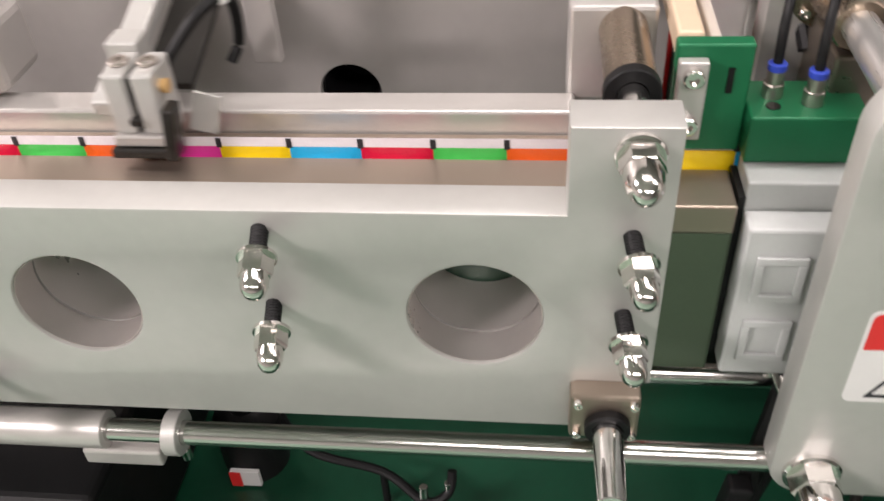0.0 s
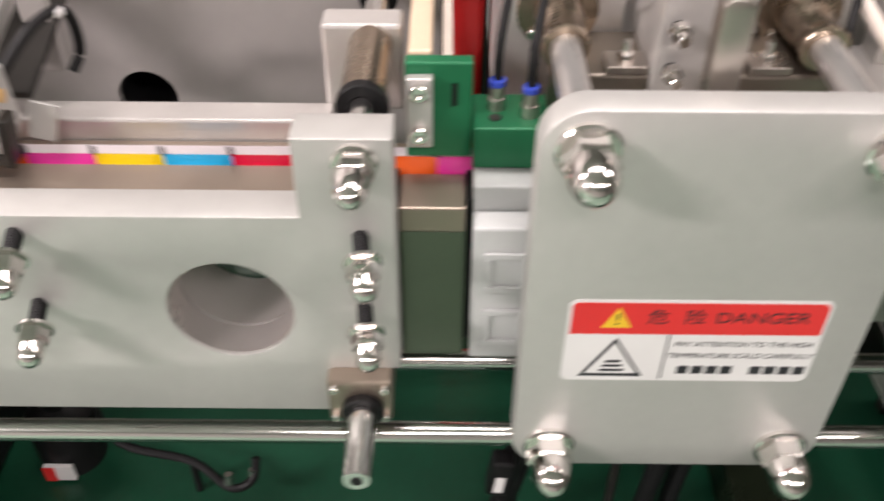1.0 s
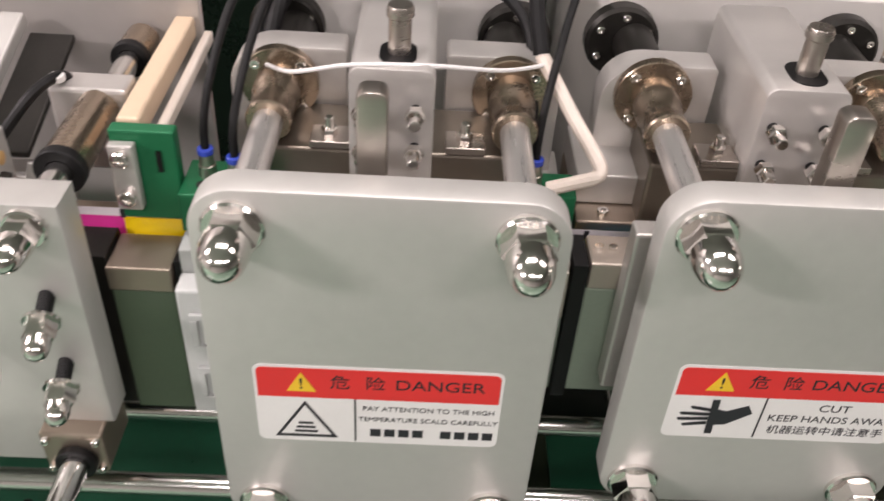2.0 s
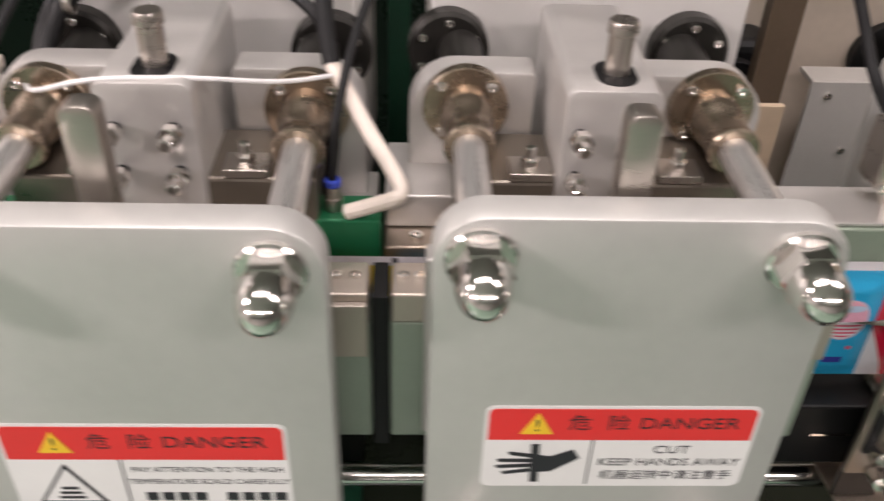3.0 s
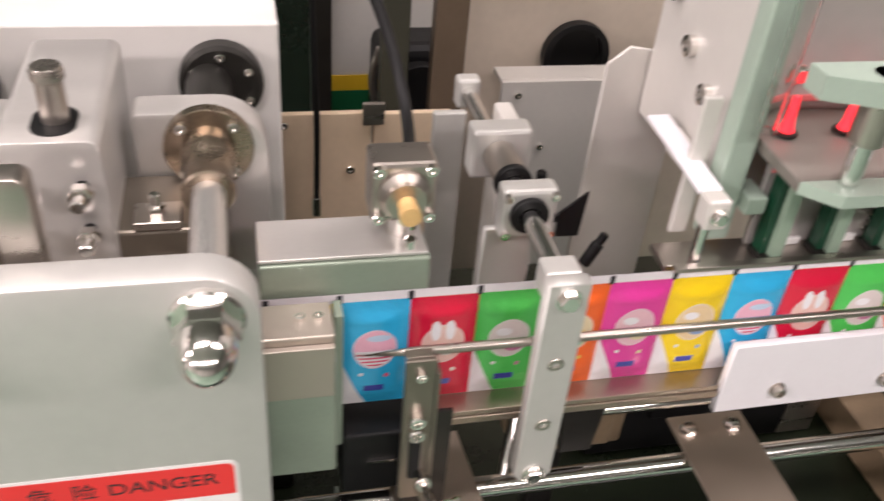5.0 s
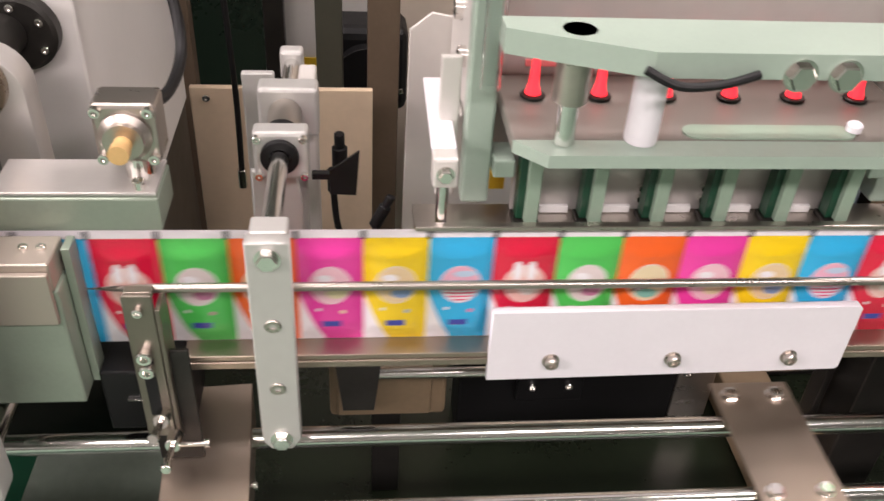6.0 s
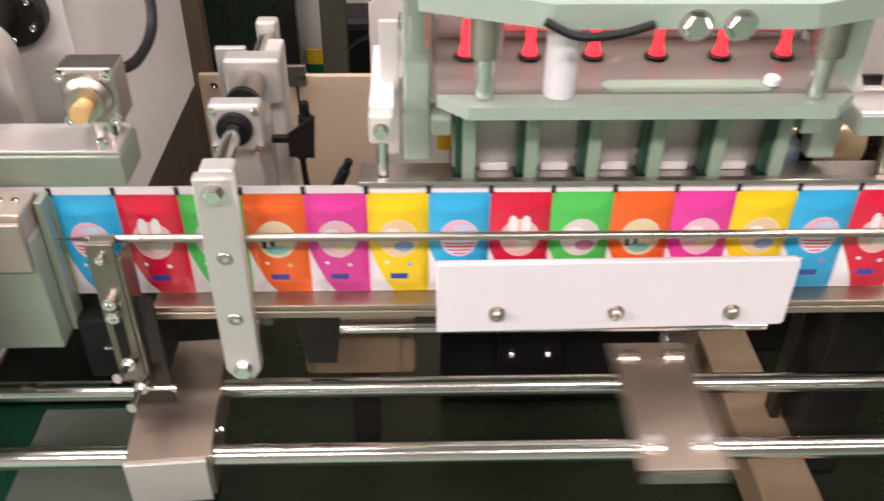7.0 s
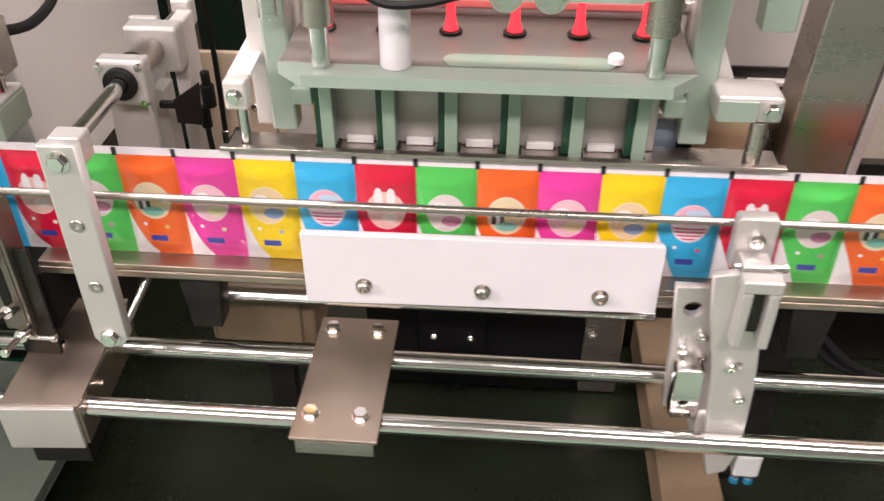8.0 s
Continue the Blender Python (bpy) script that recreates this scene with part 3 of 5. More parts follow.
def station(name, label, x0, x1, z0, z1, y, nx, nz, stick, cut, jx0, jx1):
    """A press station: front plate on four guide rods, jaws round the film, bearings and a centre block behind."""
    mid = (nx[0] + nx[1]) / 2
    rib = mid - (0.003 if cut else 0.011)
    st = thing(name, mid, y + 0.1, z0, label, "press station", "press stations")
    part("front_plate", outline(rounded(x0, x1, z0, z1, 0.036), [], y, y + 0.032, 0.003), ALU, st, "", True)
    for ax in nx:
        for az in nz:
            acorn(ax, y, az, st)
        part("guide_rod", cyl((ax, y + 0.03, nz[0] - 0.004), 0.0142, 0.40, "y"), RODM, st, "", True)
        part("lower_guide_rod", cyl((ax, y + 0.03, nz[1]), 0.0125, 0.42, "y"), SHAFT, st, "", True)
        part("bearing_sleeve", lathe([(0.0145, 0), (0.0205, 0), (0.0222, 0.002), (0.0222, 0.009), (0.0208, 0.012), (0.0212, 0.040), (0.0235, 0.044), (0.0240, 0.0735), (0.0385, 0.0740), (0.0395, 0.075), (0.0395, 0.085), (0.0145, 0.085)], (ax, 0.673, nz[0] - 0.004), "y", 36), BRASSY, st, "", True)
        for k in range(4):
            a = radians(45 + 90 * k)
            socket_screw(ax + 0.032 * math.cos(a), 0.747, nz[0] - 0.004 + 0.032 * math.sin(a), st, 0.0052, h=0.005)
        o = 1 if ax > mid else -1
        ex0, ex1 = sorted((mid + o * 0.052, ax + o * 0.05))
        part("bearing_plate", outline(rounded(ex0, ex1, 1.06, 1.234, (0, 0, 0.042 if o > 0 else 0.004, 0.042 if o < 0 else 0.004)), [], 0.759, 0.797, 0.002), ALU2, st, "", True)
        part("flange_ring", lathe([(0.014, 0), (0.038, 0), (0.042, 0.004), (0.042, 0.02), (0.014, 0.02)], (ax + o * 0.012, 0.876, nz[0] - 0.006), "y", 32), DARK, st, "dark bolted flange", True)
        for k in range(6):
            a = radians(30 + 60 * k)
            socket_screw(ax + o * 0.012 + 0.031 * math.cos(a), 0.876, nz[0] - 0.006 + 0.031 * math.sin(a), st, 0.0045, h=0.004)
        part("rear_bush", cyl((ax, 0.798, nz[0] - 0.004), 0.0235, 0.078, "y"), DARK, st, "", True)
    # centre block with its pin hole and set screws
    cb = outline(rounded(mid - 0.037, mid + 0.037, 1.05, 1.268, (0, 0, 0.008, 0.008)), [], 0.655, 0.845, 0.002)
    part("centre_block", cb, ALU2, st, "", True)
    # flat black patch on the block paints the recess round the pin
    part("pin_slot_patch", outline_flat(rounded(mid - 0.013, mid + 0.021, 0.664, 0.712, 0.016), 1.2702), BLACK, st, "black patch painted for the shaded pin slot")
    part("draw_pin", lathe([(0, 0), (0.0105, 0), (0.0105, 0.054), (0.0125, 0.056), (0.0125, 0.063), (0.011, 0.066), (0, 0.066)], (mid + 0.005, 0.690, 1.25), "z"), STEEL, st, "", True)
    part("cam_rib", outline(rounded(rib - 0.010, rib + 0.010, 1.05, 1.300, (0, 0, 0.006, 0.006)), [], 0.551, 0.574, 0.0025), STEEL, st, "upright steel cam rib", True)
    for sx in (mid - 0.026, mid + 0.022):
        for sz in (1.232, 1.192):
            part("threaded_stud", cyl((sx, 0.655, sz), 0.005, 0.016, "-y"), BLACK, st, "black threaded stud")
            part("lock_nut", joined(hexa((sx, 0.645, sz), 0.0092, 0.01), cyl((sx, 0.636, sz), 0.0055, 0.014, "-y")), CHROME, st)
    # block coloured dark to stand in for the shaded hollow beside the centre block
    part("base_block", box(x0 + 0.02, x1 - 0.02, 0.668, 0.757, 1.03, 1.176, 0.003), FINGER, st, "base block coloured dark for the shaded hollow there")
    for sx in (mid - 0.06, mid + 0.07):
        part("foot_plate", box(sx - 0.018, sx + 0.02, 0.668, 0.70, 1.1765, 1.184, 0.001), STEEL, st)
        part("foot_stud", joined(cyl((sx, 0.682, 1.184), 0.0045, 0.02, "z"), hexa((sx, 0.682, 1.184), 0.008, 0.009, "z")), CHROME, st)
    # jaws before and behind the film
    part("front_jaw", box(jx0, jx1, 0.603, 0.645, 0.925, 1.072, 0.003), SAGE, st, "sage grey front jaw")
    part("front_jaw_cap", box(jx0 + 0.002, jx1 - 0.002, 0.601, 0.6475, 1.0725, 1.1040, 0.002), JAWTAN, st, "bare steel jaw cap")
    part("jaw_face_plate", box(jx1 - 0.083, jx1 - 0.003, 0.594, 0.6005, 1.038, 1.0965, 0.001), JAWTAN, st, "bare steel face plate")
    part("rear_jaw", box(jx0, jx1, 0.668, 0.760, 0.945, 1.028, 0.003), SAGE, st)
    if cut:
        # added strip: its black is the shade of the gap between the jaws
        part("gap_shade_strip", box(0.5470, 0.5615, 0.598, 0.6475, 0.92, 1.1035, 0.0005), BLACK, st, "black strip standing in for shade between the jaws")
        part("rear_table", box(0.556, 0.640, 0.668, 0.80, 1.030, 1.105, 0.002), TAN, st, "bare steel rear table")
        part("rear_table_step", box(0.556, 0.640, 0.70, 0.80, 1.1055, 1.140, 0.002), ALU2, st)
        socket_screw(0.585, 0.683, 1.105, st, 0.006, "z", 0.005)
    else:
        part("rear_table", box(0.468, 0.5465, 0.711, 0.80, 1.030, 1.105, 0.002), ALU2, st)
    part("jaw_carrier", box(jx0 + 0.03, jx1 - 0.085, 0.576, 0.6005, 0.96, 1.16, 0.003), ALU2, st)
    for sx in (jx0 + 0.012, jx0 + 0.026, jx1 - 0.014, jx1 - 0.030):
        socket_screw(sx, 0.626, 1.104, st, 0.0045, "z", 0.004)
    if cut:
        part("exit_lip", box(jx1 + 0.0005, jx1 + 0.0085, 0.630, 0.653, 0.93, 1.100, 0.001), SAGE, st, "sage exit lip")
    sticker(st, *stick, y, cut)
    return st


station("heat_sealing_station", "aluminium heat sealing station with danger label on its front plate", 0.216, 0.518, 0.815, 1.236, 0.504, (0.250, 0.484), (1.204, 0.846), (0.252, 0.482, 0.946, 1.050), False, 0.300, 0.546)
station("cutting_station", "aluminium cutting station with danger label on its front plate", 0.598, 0.890, 0.860, 1.240, 0.514, (0.629, 0.857), (1.210, 0.890), (0.642, 0.868, 0.963, 1.062), True, 0.562, 0.956)

# ---- long side sealing unit ----
side = thing("side_sealing_unit", -0.4, 0.55, 0.86, "long aluminium sealing unit with round openings and chrome studs", "sealing unit")
pts = [(-1.6, 0.866), (0.034, 0.866), (0.034, 0.93), (0.098, 0.93), (0.098, 1.192), (0.022, 1.192), (0.022, 1.113), (-1.6, 1.113)]
holes = [(-0.054, 1.004, 0.061), (-0.411, 1.004, 0.061), (-0.768, 1.004, 0.061)]
part("front_plate", outline(pts, holes, 0.531, 0.571, 0.0025), ALU, side, "", True)
part("back_plate", outline([(-1.6, 0.866), (0.05, 0.866), (0.05, 1.07), (-1.6, 1.07)], [(hx, hz, 0.0592) for hx, hz, hr in holes], 0.573, 0.640, 0.001), ALU2, side, "", True)
for hx, hz, hr in holes:
    part("bore_liner", ring((hx, 0.534, hz), 0.0570, 0.0581, 0.0350, "y", 64), BORE, side, "", True)
    part("bore_liner", ring((hx, 0.5720, hz), 0.0568, 0.0579, 0.067, "y", 64), BORE, side, "", True)
# lining carries the bores' green reflection as paint
part("rear_lining", box(-1.6, 0.05, 0.641, 0.646, 0.866, 1.069, 0), BOREM, side, "lining with the bores' dark green reflection put into its colour")
part("seal_bar", box(-1.6, 0.052, 0.576, 0.646, 1.071, 1.088, 0.001), TAN, side, "bare steel sealing bar")
part("rear_seal_bar", box(-1.6, 0.15, 0.664, 0.690, 0.98, 1.086, 0.001), TAN, side, "bare steel sealing bar")
part("rear_plate", box(-1.6, 0.03, 0.692, 0.728, 0.90, 1.109, 0.003), ALU2, side)
acorn(0.070, 0.531, 1.172, side, 0.0148, 0.052)
for sx, sz in ((-0.225, 1.096), (-0.228, 1.013), (0.071, 1.096), (0.070, 1.012), (-0.535, 0.905), (-0.588, 1.096), (-0.592, 1.013)):
    stud(sx, 0.531, sz, side)
part("corner_block", box(0.030, 0.092, 0.512, 0.580, 0.872, 0.928, 0.003), TAN, side, "bare steel corner block")
part("block_ring", ring((0.064, 0.5115, 0.893), 0.0140, 0.0205, 0.010, "-y"), BLACK, side, "", True)
# black disc on the shaft end paints its shaded bore
part("shaft_bore", cyl((0.064, 0.4252, 0.893), 0.0055, 0.001, "-y"), BLACK, side)
part("clamp_shaft", cyl((0.064, 0.58, 0.893), 0.0135, 0.155, "-y"), SHAFT, side, "", True)
for sx in (0.037, 0.086):
    for sz in (0.880, 0.921):
        socket_screw(sx, 0.512, sz, side, 0.0042)
part("guide_bush", cyl((0.070, 0.624, 1.172), 0.0215, 0.106, "y"), BRASSY, side, "", True)
part("bush_seal", ring((0.070, 0.612, 1.172), 0.013, 0.0235, 0.012, "y"), BLACK, side, "", True)
part("guide_rod", cyl((0.070, 0.571, 1.172), 0.0125, 0.32, "y"), SHAFT, side, "", True)
part("bush_block", box(0.022, 0.100, 0.727, 0.765, 1.10, 1.194, 0.004), ALU2, side)
part("rear_seal", ring((0.070, 0.835, 1.172), 0.013, 0.021, 0.012, "y"), BLACK, side, "", True)
part("rear_bush", cyl((0.070, 0.847, 1.172), 0.019, 0.045, "y"), BRASSY, side, "", True)
part("long_bar", box(0.108, 0.130, 0.668, 0.90, 1.174, 1.199, 0.003), BEIGE, side)
part("thin_bar", box(0.139, 0.149, 0.668, 0.90, 1.168, 1.183, 0.003), CREAM, side)

infeed = thing("infeed_jaw", 0.135, 0.6, 0.9, "olive green jaw block with a bare steel top", "jaw block")
part("jaw", box(0.100, 0.163, 0.594, 0.645, 0.880, 1.052, 0.003), OLIVE, infeed)
part("cap", box(0.100, 0.162, 0.590, 0.645, 1.0525, 1.081, 0.002), TAN, infeed, "bare steel cap")
# strip and block added to fill the gaps with painted shade
part("gap_shade_strip", box(0.1632, 0.1688, 0.60, 0.647, 0.90, 1.084, 0.0005), BLACK, infeed, "black strip standing in for shade beside the jaw")
part("gap_shade_block", box(0.0535, 0.0985, 0.600, 0.647, 0.88, 1.086, 0.001), DARK, infeed, "dark block standing in for shade beside the jaw")
guard = thing("nylon_jaw_cover", 0.22, 0.58, 0.9, "pale grey nylon cover with square recesses", "cover")
part("cover", box(0.169, 0.298, 0.572, 0.600, 0.900, 1.072, 0.003), GREYP, guard)
part("top_step", box(0.169, 0.298, 0.601, 0.645, 1.06, 1.098, 0.002), GREYP, guard)
part("lower_body", box(0.175, 0.295, 0.602, 0.645, 0.90, 1.059, 0.002), SAGE, guard)
for rz in (0.922, 0.995):
    part("recess_rim", joined(box(0.180, 0.222, 0.5675, 0.5715, rz + 0.042, rz + 0.05, 0.001), box(0.180, 0.222, 0.5675, 0.5715, rz, rz + 0.008, 0.001), box(0.180, 0.187, 0.5675, 0.5715, rz + 0.008, rz + 0.042, 0.001), box(0.215, 0.222, 0.5675, 0.5715, rz + 0.008, rz + 0.042, 0.001)), GREYP, guard)

fixture = thing("green_bracket", 0.14, 0.68, 1.1, "green anodised angle bracket with screws", "bracket")
part("upright", box(0.106, 0.167, 0.648, 0.664, 1.0985, 1.198, 0.002), GREEN, fixture)
# thin black piece paints the inside of an uncut slot
part("slot", box(0.148, 0.153, 0.6465, 0.6475, 1.155, 1.178, 0), BLACK, fixture)
part("screw_plate", box(0.107, 0.131, 0.636, 0.6475, 1.116, 1.188, 0.002), ALU2, fixture)
for sz in (1.176, 1.132):
    socket_screw(0.119, 0.636, sz, fixture, 0.0085, h=0.007)


def manifold(x0, x1, y0, y1, z0, z1, fittings, label):
    mf = thing("green_air_block", (x0 + x1) / 2, (y0 + y1) / 2, z0, label, "air block", "air blocks")
    part("block", box(x0, x1, y0, y1, z0, z1, 0.002), GREEN, mf)
    # dark disc painted in for the shaded port
    part("port", cyl((x0 + 0.02, y0 + 0.018, z1), 0.006, 0.0015, "z"), DARK, mf)
    for fx, fy in fittings:
        q = part("push_fitting", lathe([(0, 0), (0.0085, 0), (0.0085, 0.012), (0.007, 0.013), (0.007, 0.024), (0, 0.024)], (fx, fy, z1), "z", 20), STEEL, mf, "", True)
        part("release_collar", ring((fx, fy, z1 + 0.024), 0.004, 0.0078, 0.007, "z", 20), BLUE, q, "blue release collar", True)
        part("air_hose", tube([(fx, fy, z1 + 0.02), (fx + 0.002, fy + 0.01, z1 + 0.07), (fx + 0.02, fy + 0.06, z1 + 0.14), (fx + 0.05, fy + 0.16, z1 + 0.2), (fx + 0.04, fy + 0.28, z1 + 0.2)], 0.0042), BLACK, mf, "black air hose", True)
    return mf


manifold(0.168, 0.262, 0.628, 0.690, 1.0995, 1.143, ((0.190, 0.664), (0.220, 0.652)), "green anodised air block with black hoses")
manifold(0.470, 0.553, 0.668, 0.710, 1.030, 1.134, ((0.510, 0.688),), "green anodised air block with one black hose")

hose = thing("cream_hose", 0.56, 0.66, 1.16, "bent cream plastic hose with a thin white wire", "hose")
part("pipe", joined(tube([(0.523, 0.672, 1.140), (0.545, 0.668, 1.150), (0.566, 0.665, 1.160), (0.571, 0.668, 1.166), (0.566, 0.676, 1.176), (0.54, 0.705, 1.208), (0.509, 0.742, 1.250)], 0.0072)), CREAM, hose, "", True)
part("spring_sleeve", tube([(0.509, 0.742, 1.250), (0.502, 0.765, 1.29), (0.50, 0.80, 1.36)], 0.0085), BLACK, hose, "black spring sleeve", True)
part("wire", tube([(0.515, 0.735, 1.243), (0.47, 0.70, 1.252), (0.40, 0.67, 1.268), (0.33, 0.66, 1.270), (0.275, 0.68, 1.250), (0.24, 0.74, 1.225)], 0.0021), LABEL, hose, "thin white wire", True)
cable = thing("cable_loop", 0.28, 0.85, 1.2, "thick black ribbed cable bending over the station", "cable")
part("cable", tube([(0.238, 0.75, 1.14), (0.228, 0.80, 1.20), (0.250, 0.84, 1.262), (0.305, 0.86, 1.285), (0.35, 0.92, 1.27)], 0.0085), BLACK, cable, "", True)
part("second_cable", tube([(0.224, 0.78, 1.12), (0.214, 0.82, 1.19), (0.232, 0.86, 1.255), (0.285, 0.88, 1.285), (0.33, 0.895, 1.27)], 0.0075), BLACK, cable, "", True)
part("cable_clip", ring((0.250, 0.84, 1.262), 0.0086, 0.011, 0.008, "x", 16), STEEL, cable)
cable2 = thing("black_cable", 0.455, 0.8, 1.2, "black cable bent in front of the flange", "cable")
part("cable", tube([(0.50, 0.71, 1.12), (0.508, 0.74, 1.18), (0.502, 0.80, 1.245), (0.47, 0.84, 1.272), (0.42, 0.90, 1.27)], 0.006), BLACK, cable2, "", True)
low = thing("sensor_cable", -0.1, 0.7, 0.6, "black cable with clips sagging under the sealing unit", "cable")
part("cable", tube([(-0.36, 0.76, 0.60), (-0.294, 0.684, 0.60), (-0.192, 0.659, 0.595), (-0.135, 0.622, 0.59), (-0.105, 0.628, 0.60), (-0.100, 0.644, 0.625)], 0.006), BLACK, low, "", True)
for cx, cy in ((-0.135, 0.622), (-0.104, 0.630)):
    part("clip", turned(cyl((cx, cy, 0.598), 0.006, 0.016, "z"), tilt(-20), (cx, cy, 0.598)), CHROME, low)
part("clip_stand", cyl((-0.192, 0.659, 0.53), 0.005, 0.064, "z"), BLACK, low)

unit = thing("valve_actuator", -0.385, 0.72, 0.53, "black valve actuator with a red and white plate", "valve")
part("body", lathe([(0, 0), (0.045, 0), (0.045, 0.09), (0.03, 0.105), (0.018, 0.11), (0.018, 0.14), (0, 0.14)], (-0.385, 0.72, 0.53), "z"), BLACK, unit, "", True)
part("name_plate", box(-0.405, -0.365, 0.668, 0.675, 0.535, 0.565, 0.001), LABEL, unit)
part("red_patch", box(-0.405, -0.390, 0.6655, 0.6675, 0.537, 0.565, 0), RED, unit)
cover_b = thing("black_drive_cover", -0.85, 0.7, 0.53, "black drive cover in the tray under the sealing unit", "cover")
part("cover", box(-1.5, -0.475, 0.50, 0.95, 0.532, 0.735, 0.012, 3), BLACK, cover_b)
part("trim", cyl((-1.4, 0.497, 0.70), 0.004, 0.85, "x"), SHAFT, cover_b)

bundle = thing("cable_bundle", 0.3, 0.6, 0.6, "black cable bundle hanging under the heat sealing station", "cable")
for k, (bx, dx) in enumerate(((0.262, -0.05), (0.285, -0.062), (0.43, -0.03), (0.455, -0.02))):
    part("cable", tube([(bx, 0.63, 0.90), (bx + dx * 0.4, 0.60, 0.80), (bx + dx * 0.8, 0.575 + 0.01 * k, 0.70), (bx + dx, 0.58 + 0.01 * k, 0.60), (bx + dx * 0.6, 0.62, 0.536)], 0.0125), BLACK, bundle, "", True)
part("plug", turned(box(0.196, 0.222, 0.545, 0.570, 0.690, 0.750, 0.004), tilt(0, 6), (0.21, 0.56, 0.72)), BLACK, bundle, "black plug")
part("plug_label", turned(box(0.203, 0.214, 0.5435, 0.5445, 0.700, 0.728, 0), tilt(0, 6), (0.21, 0.56, 0.72)), LABEL, bundle, "white plug label")
part("coupling", joined(cyl((0.33, 0.60, 0.79), 0.014, 0.05, "x"), cyl((0.345, 0.60, 0.79), 0.017, 0.012, "x")), BLACK, bundle, "", True)
part("coupling_nut", hexa((0.352, 0.588, 0.80), 0.007, 0.01), CHROME, bundle)
part("stem", cyl((0.355, 0.60, 0.53), 0.006, 0.262, "z"), DARK, bundle)

# ---- limit valve and the film outlet ----
outlet = thing("outlet_bar", 0.97, 0.68, 1.1, "sage grey cross bar carrying the limit valve", "bar")
part("bar", box(0.893, 1.046, 0.656, 0.720, 1.102, 1.139, 0.002), SAGE, outlet)
part("top_plate", box(0.893, 1.044, 0.660, 0.722, 1.1395, 1.143, 0.001), ALU2, outlet)
cover = thing("beige_cover", 1.1, 1.45, 0, "tall beige cover plate with a single screw", "cover")
part("plate", box(0.925, 1.113, 1.45, 1.464, 0.0, 0.862, 0.002), BEIGE, cover)
part("plate", box(1.117, 1.262, 1.452, 1.466, 0.0, 0.858, 0.002), BEIGE, cover)
socket_screw(1.075, 1.45, 0.745, cover, 0.008)
socket_screw(0.955, 1.45, 0.842, cover, 0.007)
part("hook", box(1.095, 1.135, 1.44, 1.4495, 0.842, 0.885, 0.002), STEEL, cover)
tag = thing("rating_sign", 1.127, 1.895, 0.648, "yellow and green sign on the pale rear wall", "sign")
part("yellow_field", box(1.078, 1.185, 1.895, 1.8985, 0.684, 0.722, 0.0005), YELLOW, tag)
part("green_field", box(1.078, 1.185, 1.895, 1.8985, 0.60, 0.6835, 0.0005), GREEN, tag)
motor = thing("black_drive_motor", 1.25, 1.8, 0.7, "black drive motor with silver fittings behind the beige cover", "motor")
part("body", box(1.165, 1.345, 1.74, 1.86, 0.66, 0.86, 0.025, 3), BLACK, motor)
part("end_bell", cyl((1.255, 1.735, 0.76), 0.07, 0.03, "-y"), BLACK, motor, "", True)
part("silver_band", turned(box(1.235, 1.335, 1.70, 1.704, 0.715, 0.728, 0.002), tilt(0, -14), (1.28, 1.70, 0.72)), CHROME, motor, "silver band")
part("silver_rim", tube([(1.17, 1.735, 0.86), (1.155, 1.735, 0.80), (1.165, 1.735, 0.73), (1.19, 1.735, 0.68)], 0.008), STEEL, motor, "", True)
part("bracket", box(1.20, 1.31, 1.76, 1.84, 0.0, 0.6595, 0.003), DARK, motor)
valve = thing("limit_valve", 1.02, 0.68, 1.14, "grey limit valve with four screws and a brass knob", "valve")
part("body", box(0.993, 1.051, 0.676, 0.716, 1.166, 1.226, 0.004), STEEL, valve)
part("flange_boss", lathe([(0, 0), (0.024, 0), (0.024, 0.004), (0.018, 0.008), (0.018, 0.014), (0, 0.014)], (1.022, 0.676, 1.195), "-y"), STEEL, valve, "", True)
part("brass_knob", lathe([(0, 0), (0.0085, 0), (0.0085, 0.006), (0.007, 0.010), (0.0095, 0.012), (0.0095, 0.022), (0, 0.023)], (1.022, 0.663, 1.194), "-y", 18), BRASS, valve, "brass knob", True)
for sx in (0.999, 1.045):
    for sz in (1.172, 1.220):
        socket_screw(sx, 0.676, sz, valve, 0.0055)
part("stem", joined(cyl((1.025, 0.695, 1.143), 0.014, 0.023, "z"), cyl((1.028, 0.668, 1.143), 0.006, 0.01, "z")), CHROME, valve)
part("cable", tube([(1.032, 0.714, 1.205), (1.044, 0.775, 1.192), (1.048, 0.84, 1.210), (1.034, 0.88, 1.265), (0.995, 0.92, 1.36)], 0.0062), BLACK, valve, "black cable", True)
hang = thing("black_cable", 1.0, 1.43, 0.66, "thin black cable hanging before the beige cover", "cable")
part("cable", tube([(1.005, 1.43, 1.12), (1.008, 1.43, 1.0), (1.012, 1.432, 0.85), (1.010, 1.43, 0.70)], 0.0055), BLACK, hang, "", True)
part("end_fitting", cyl((1.010, 1.43, 0.66), 0.009, 0.04, "z"), CHROME, hang, "", True)

# ---- sliding arm on its rod ----
RZ = 1.141
arm = thing("guide_arm", 1.154, 0.6, 0.83, "flat aluminium arm hung from a polished rod", "guide arm")
part("blade", outline([(1.136, 0.905), (1.144, 0.893), (1.164, 0.893), (1.172, 0.905), (1.172, 1.152), (1.136, 1.152)], [], 0.586, 0.602, 0.0015), ALU, arm)
part("head", box(1.137, 1.171, 0.6025, 0.630, 1.122, 1.153, 0.003), ALU, arm)
bolt(1.154, 0.586, 1.137, arm, 0.0095)
bolt(1.154, 0.586, 0.906, arm, 0.0095)
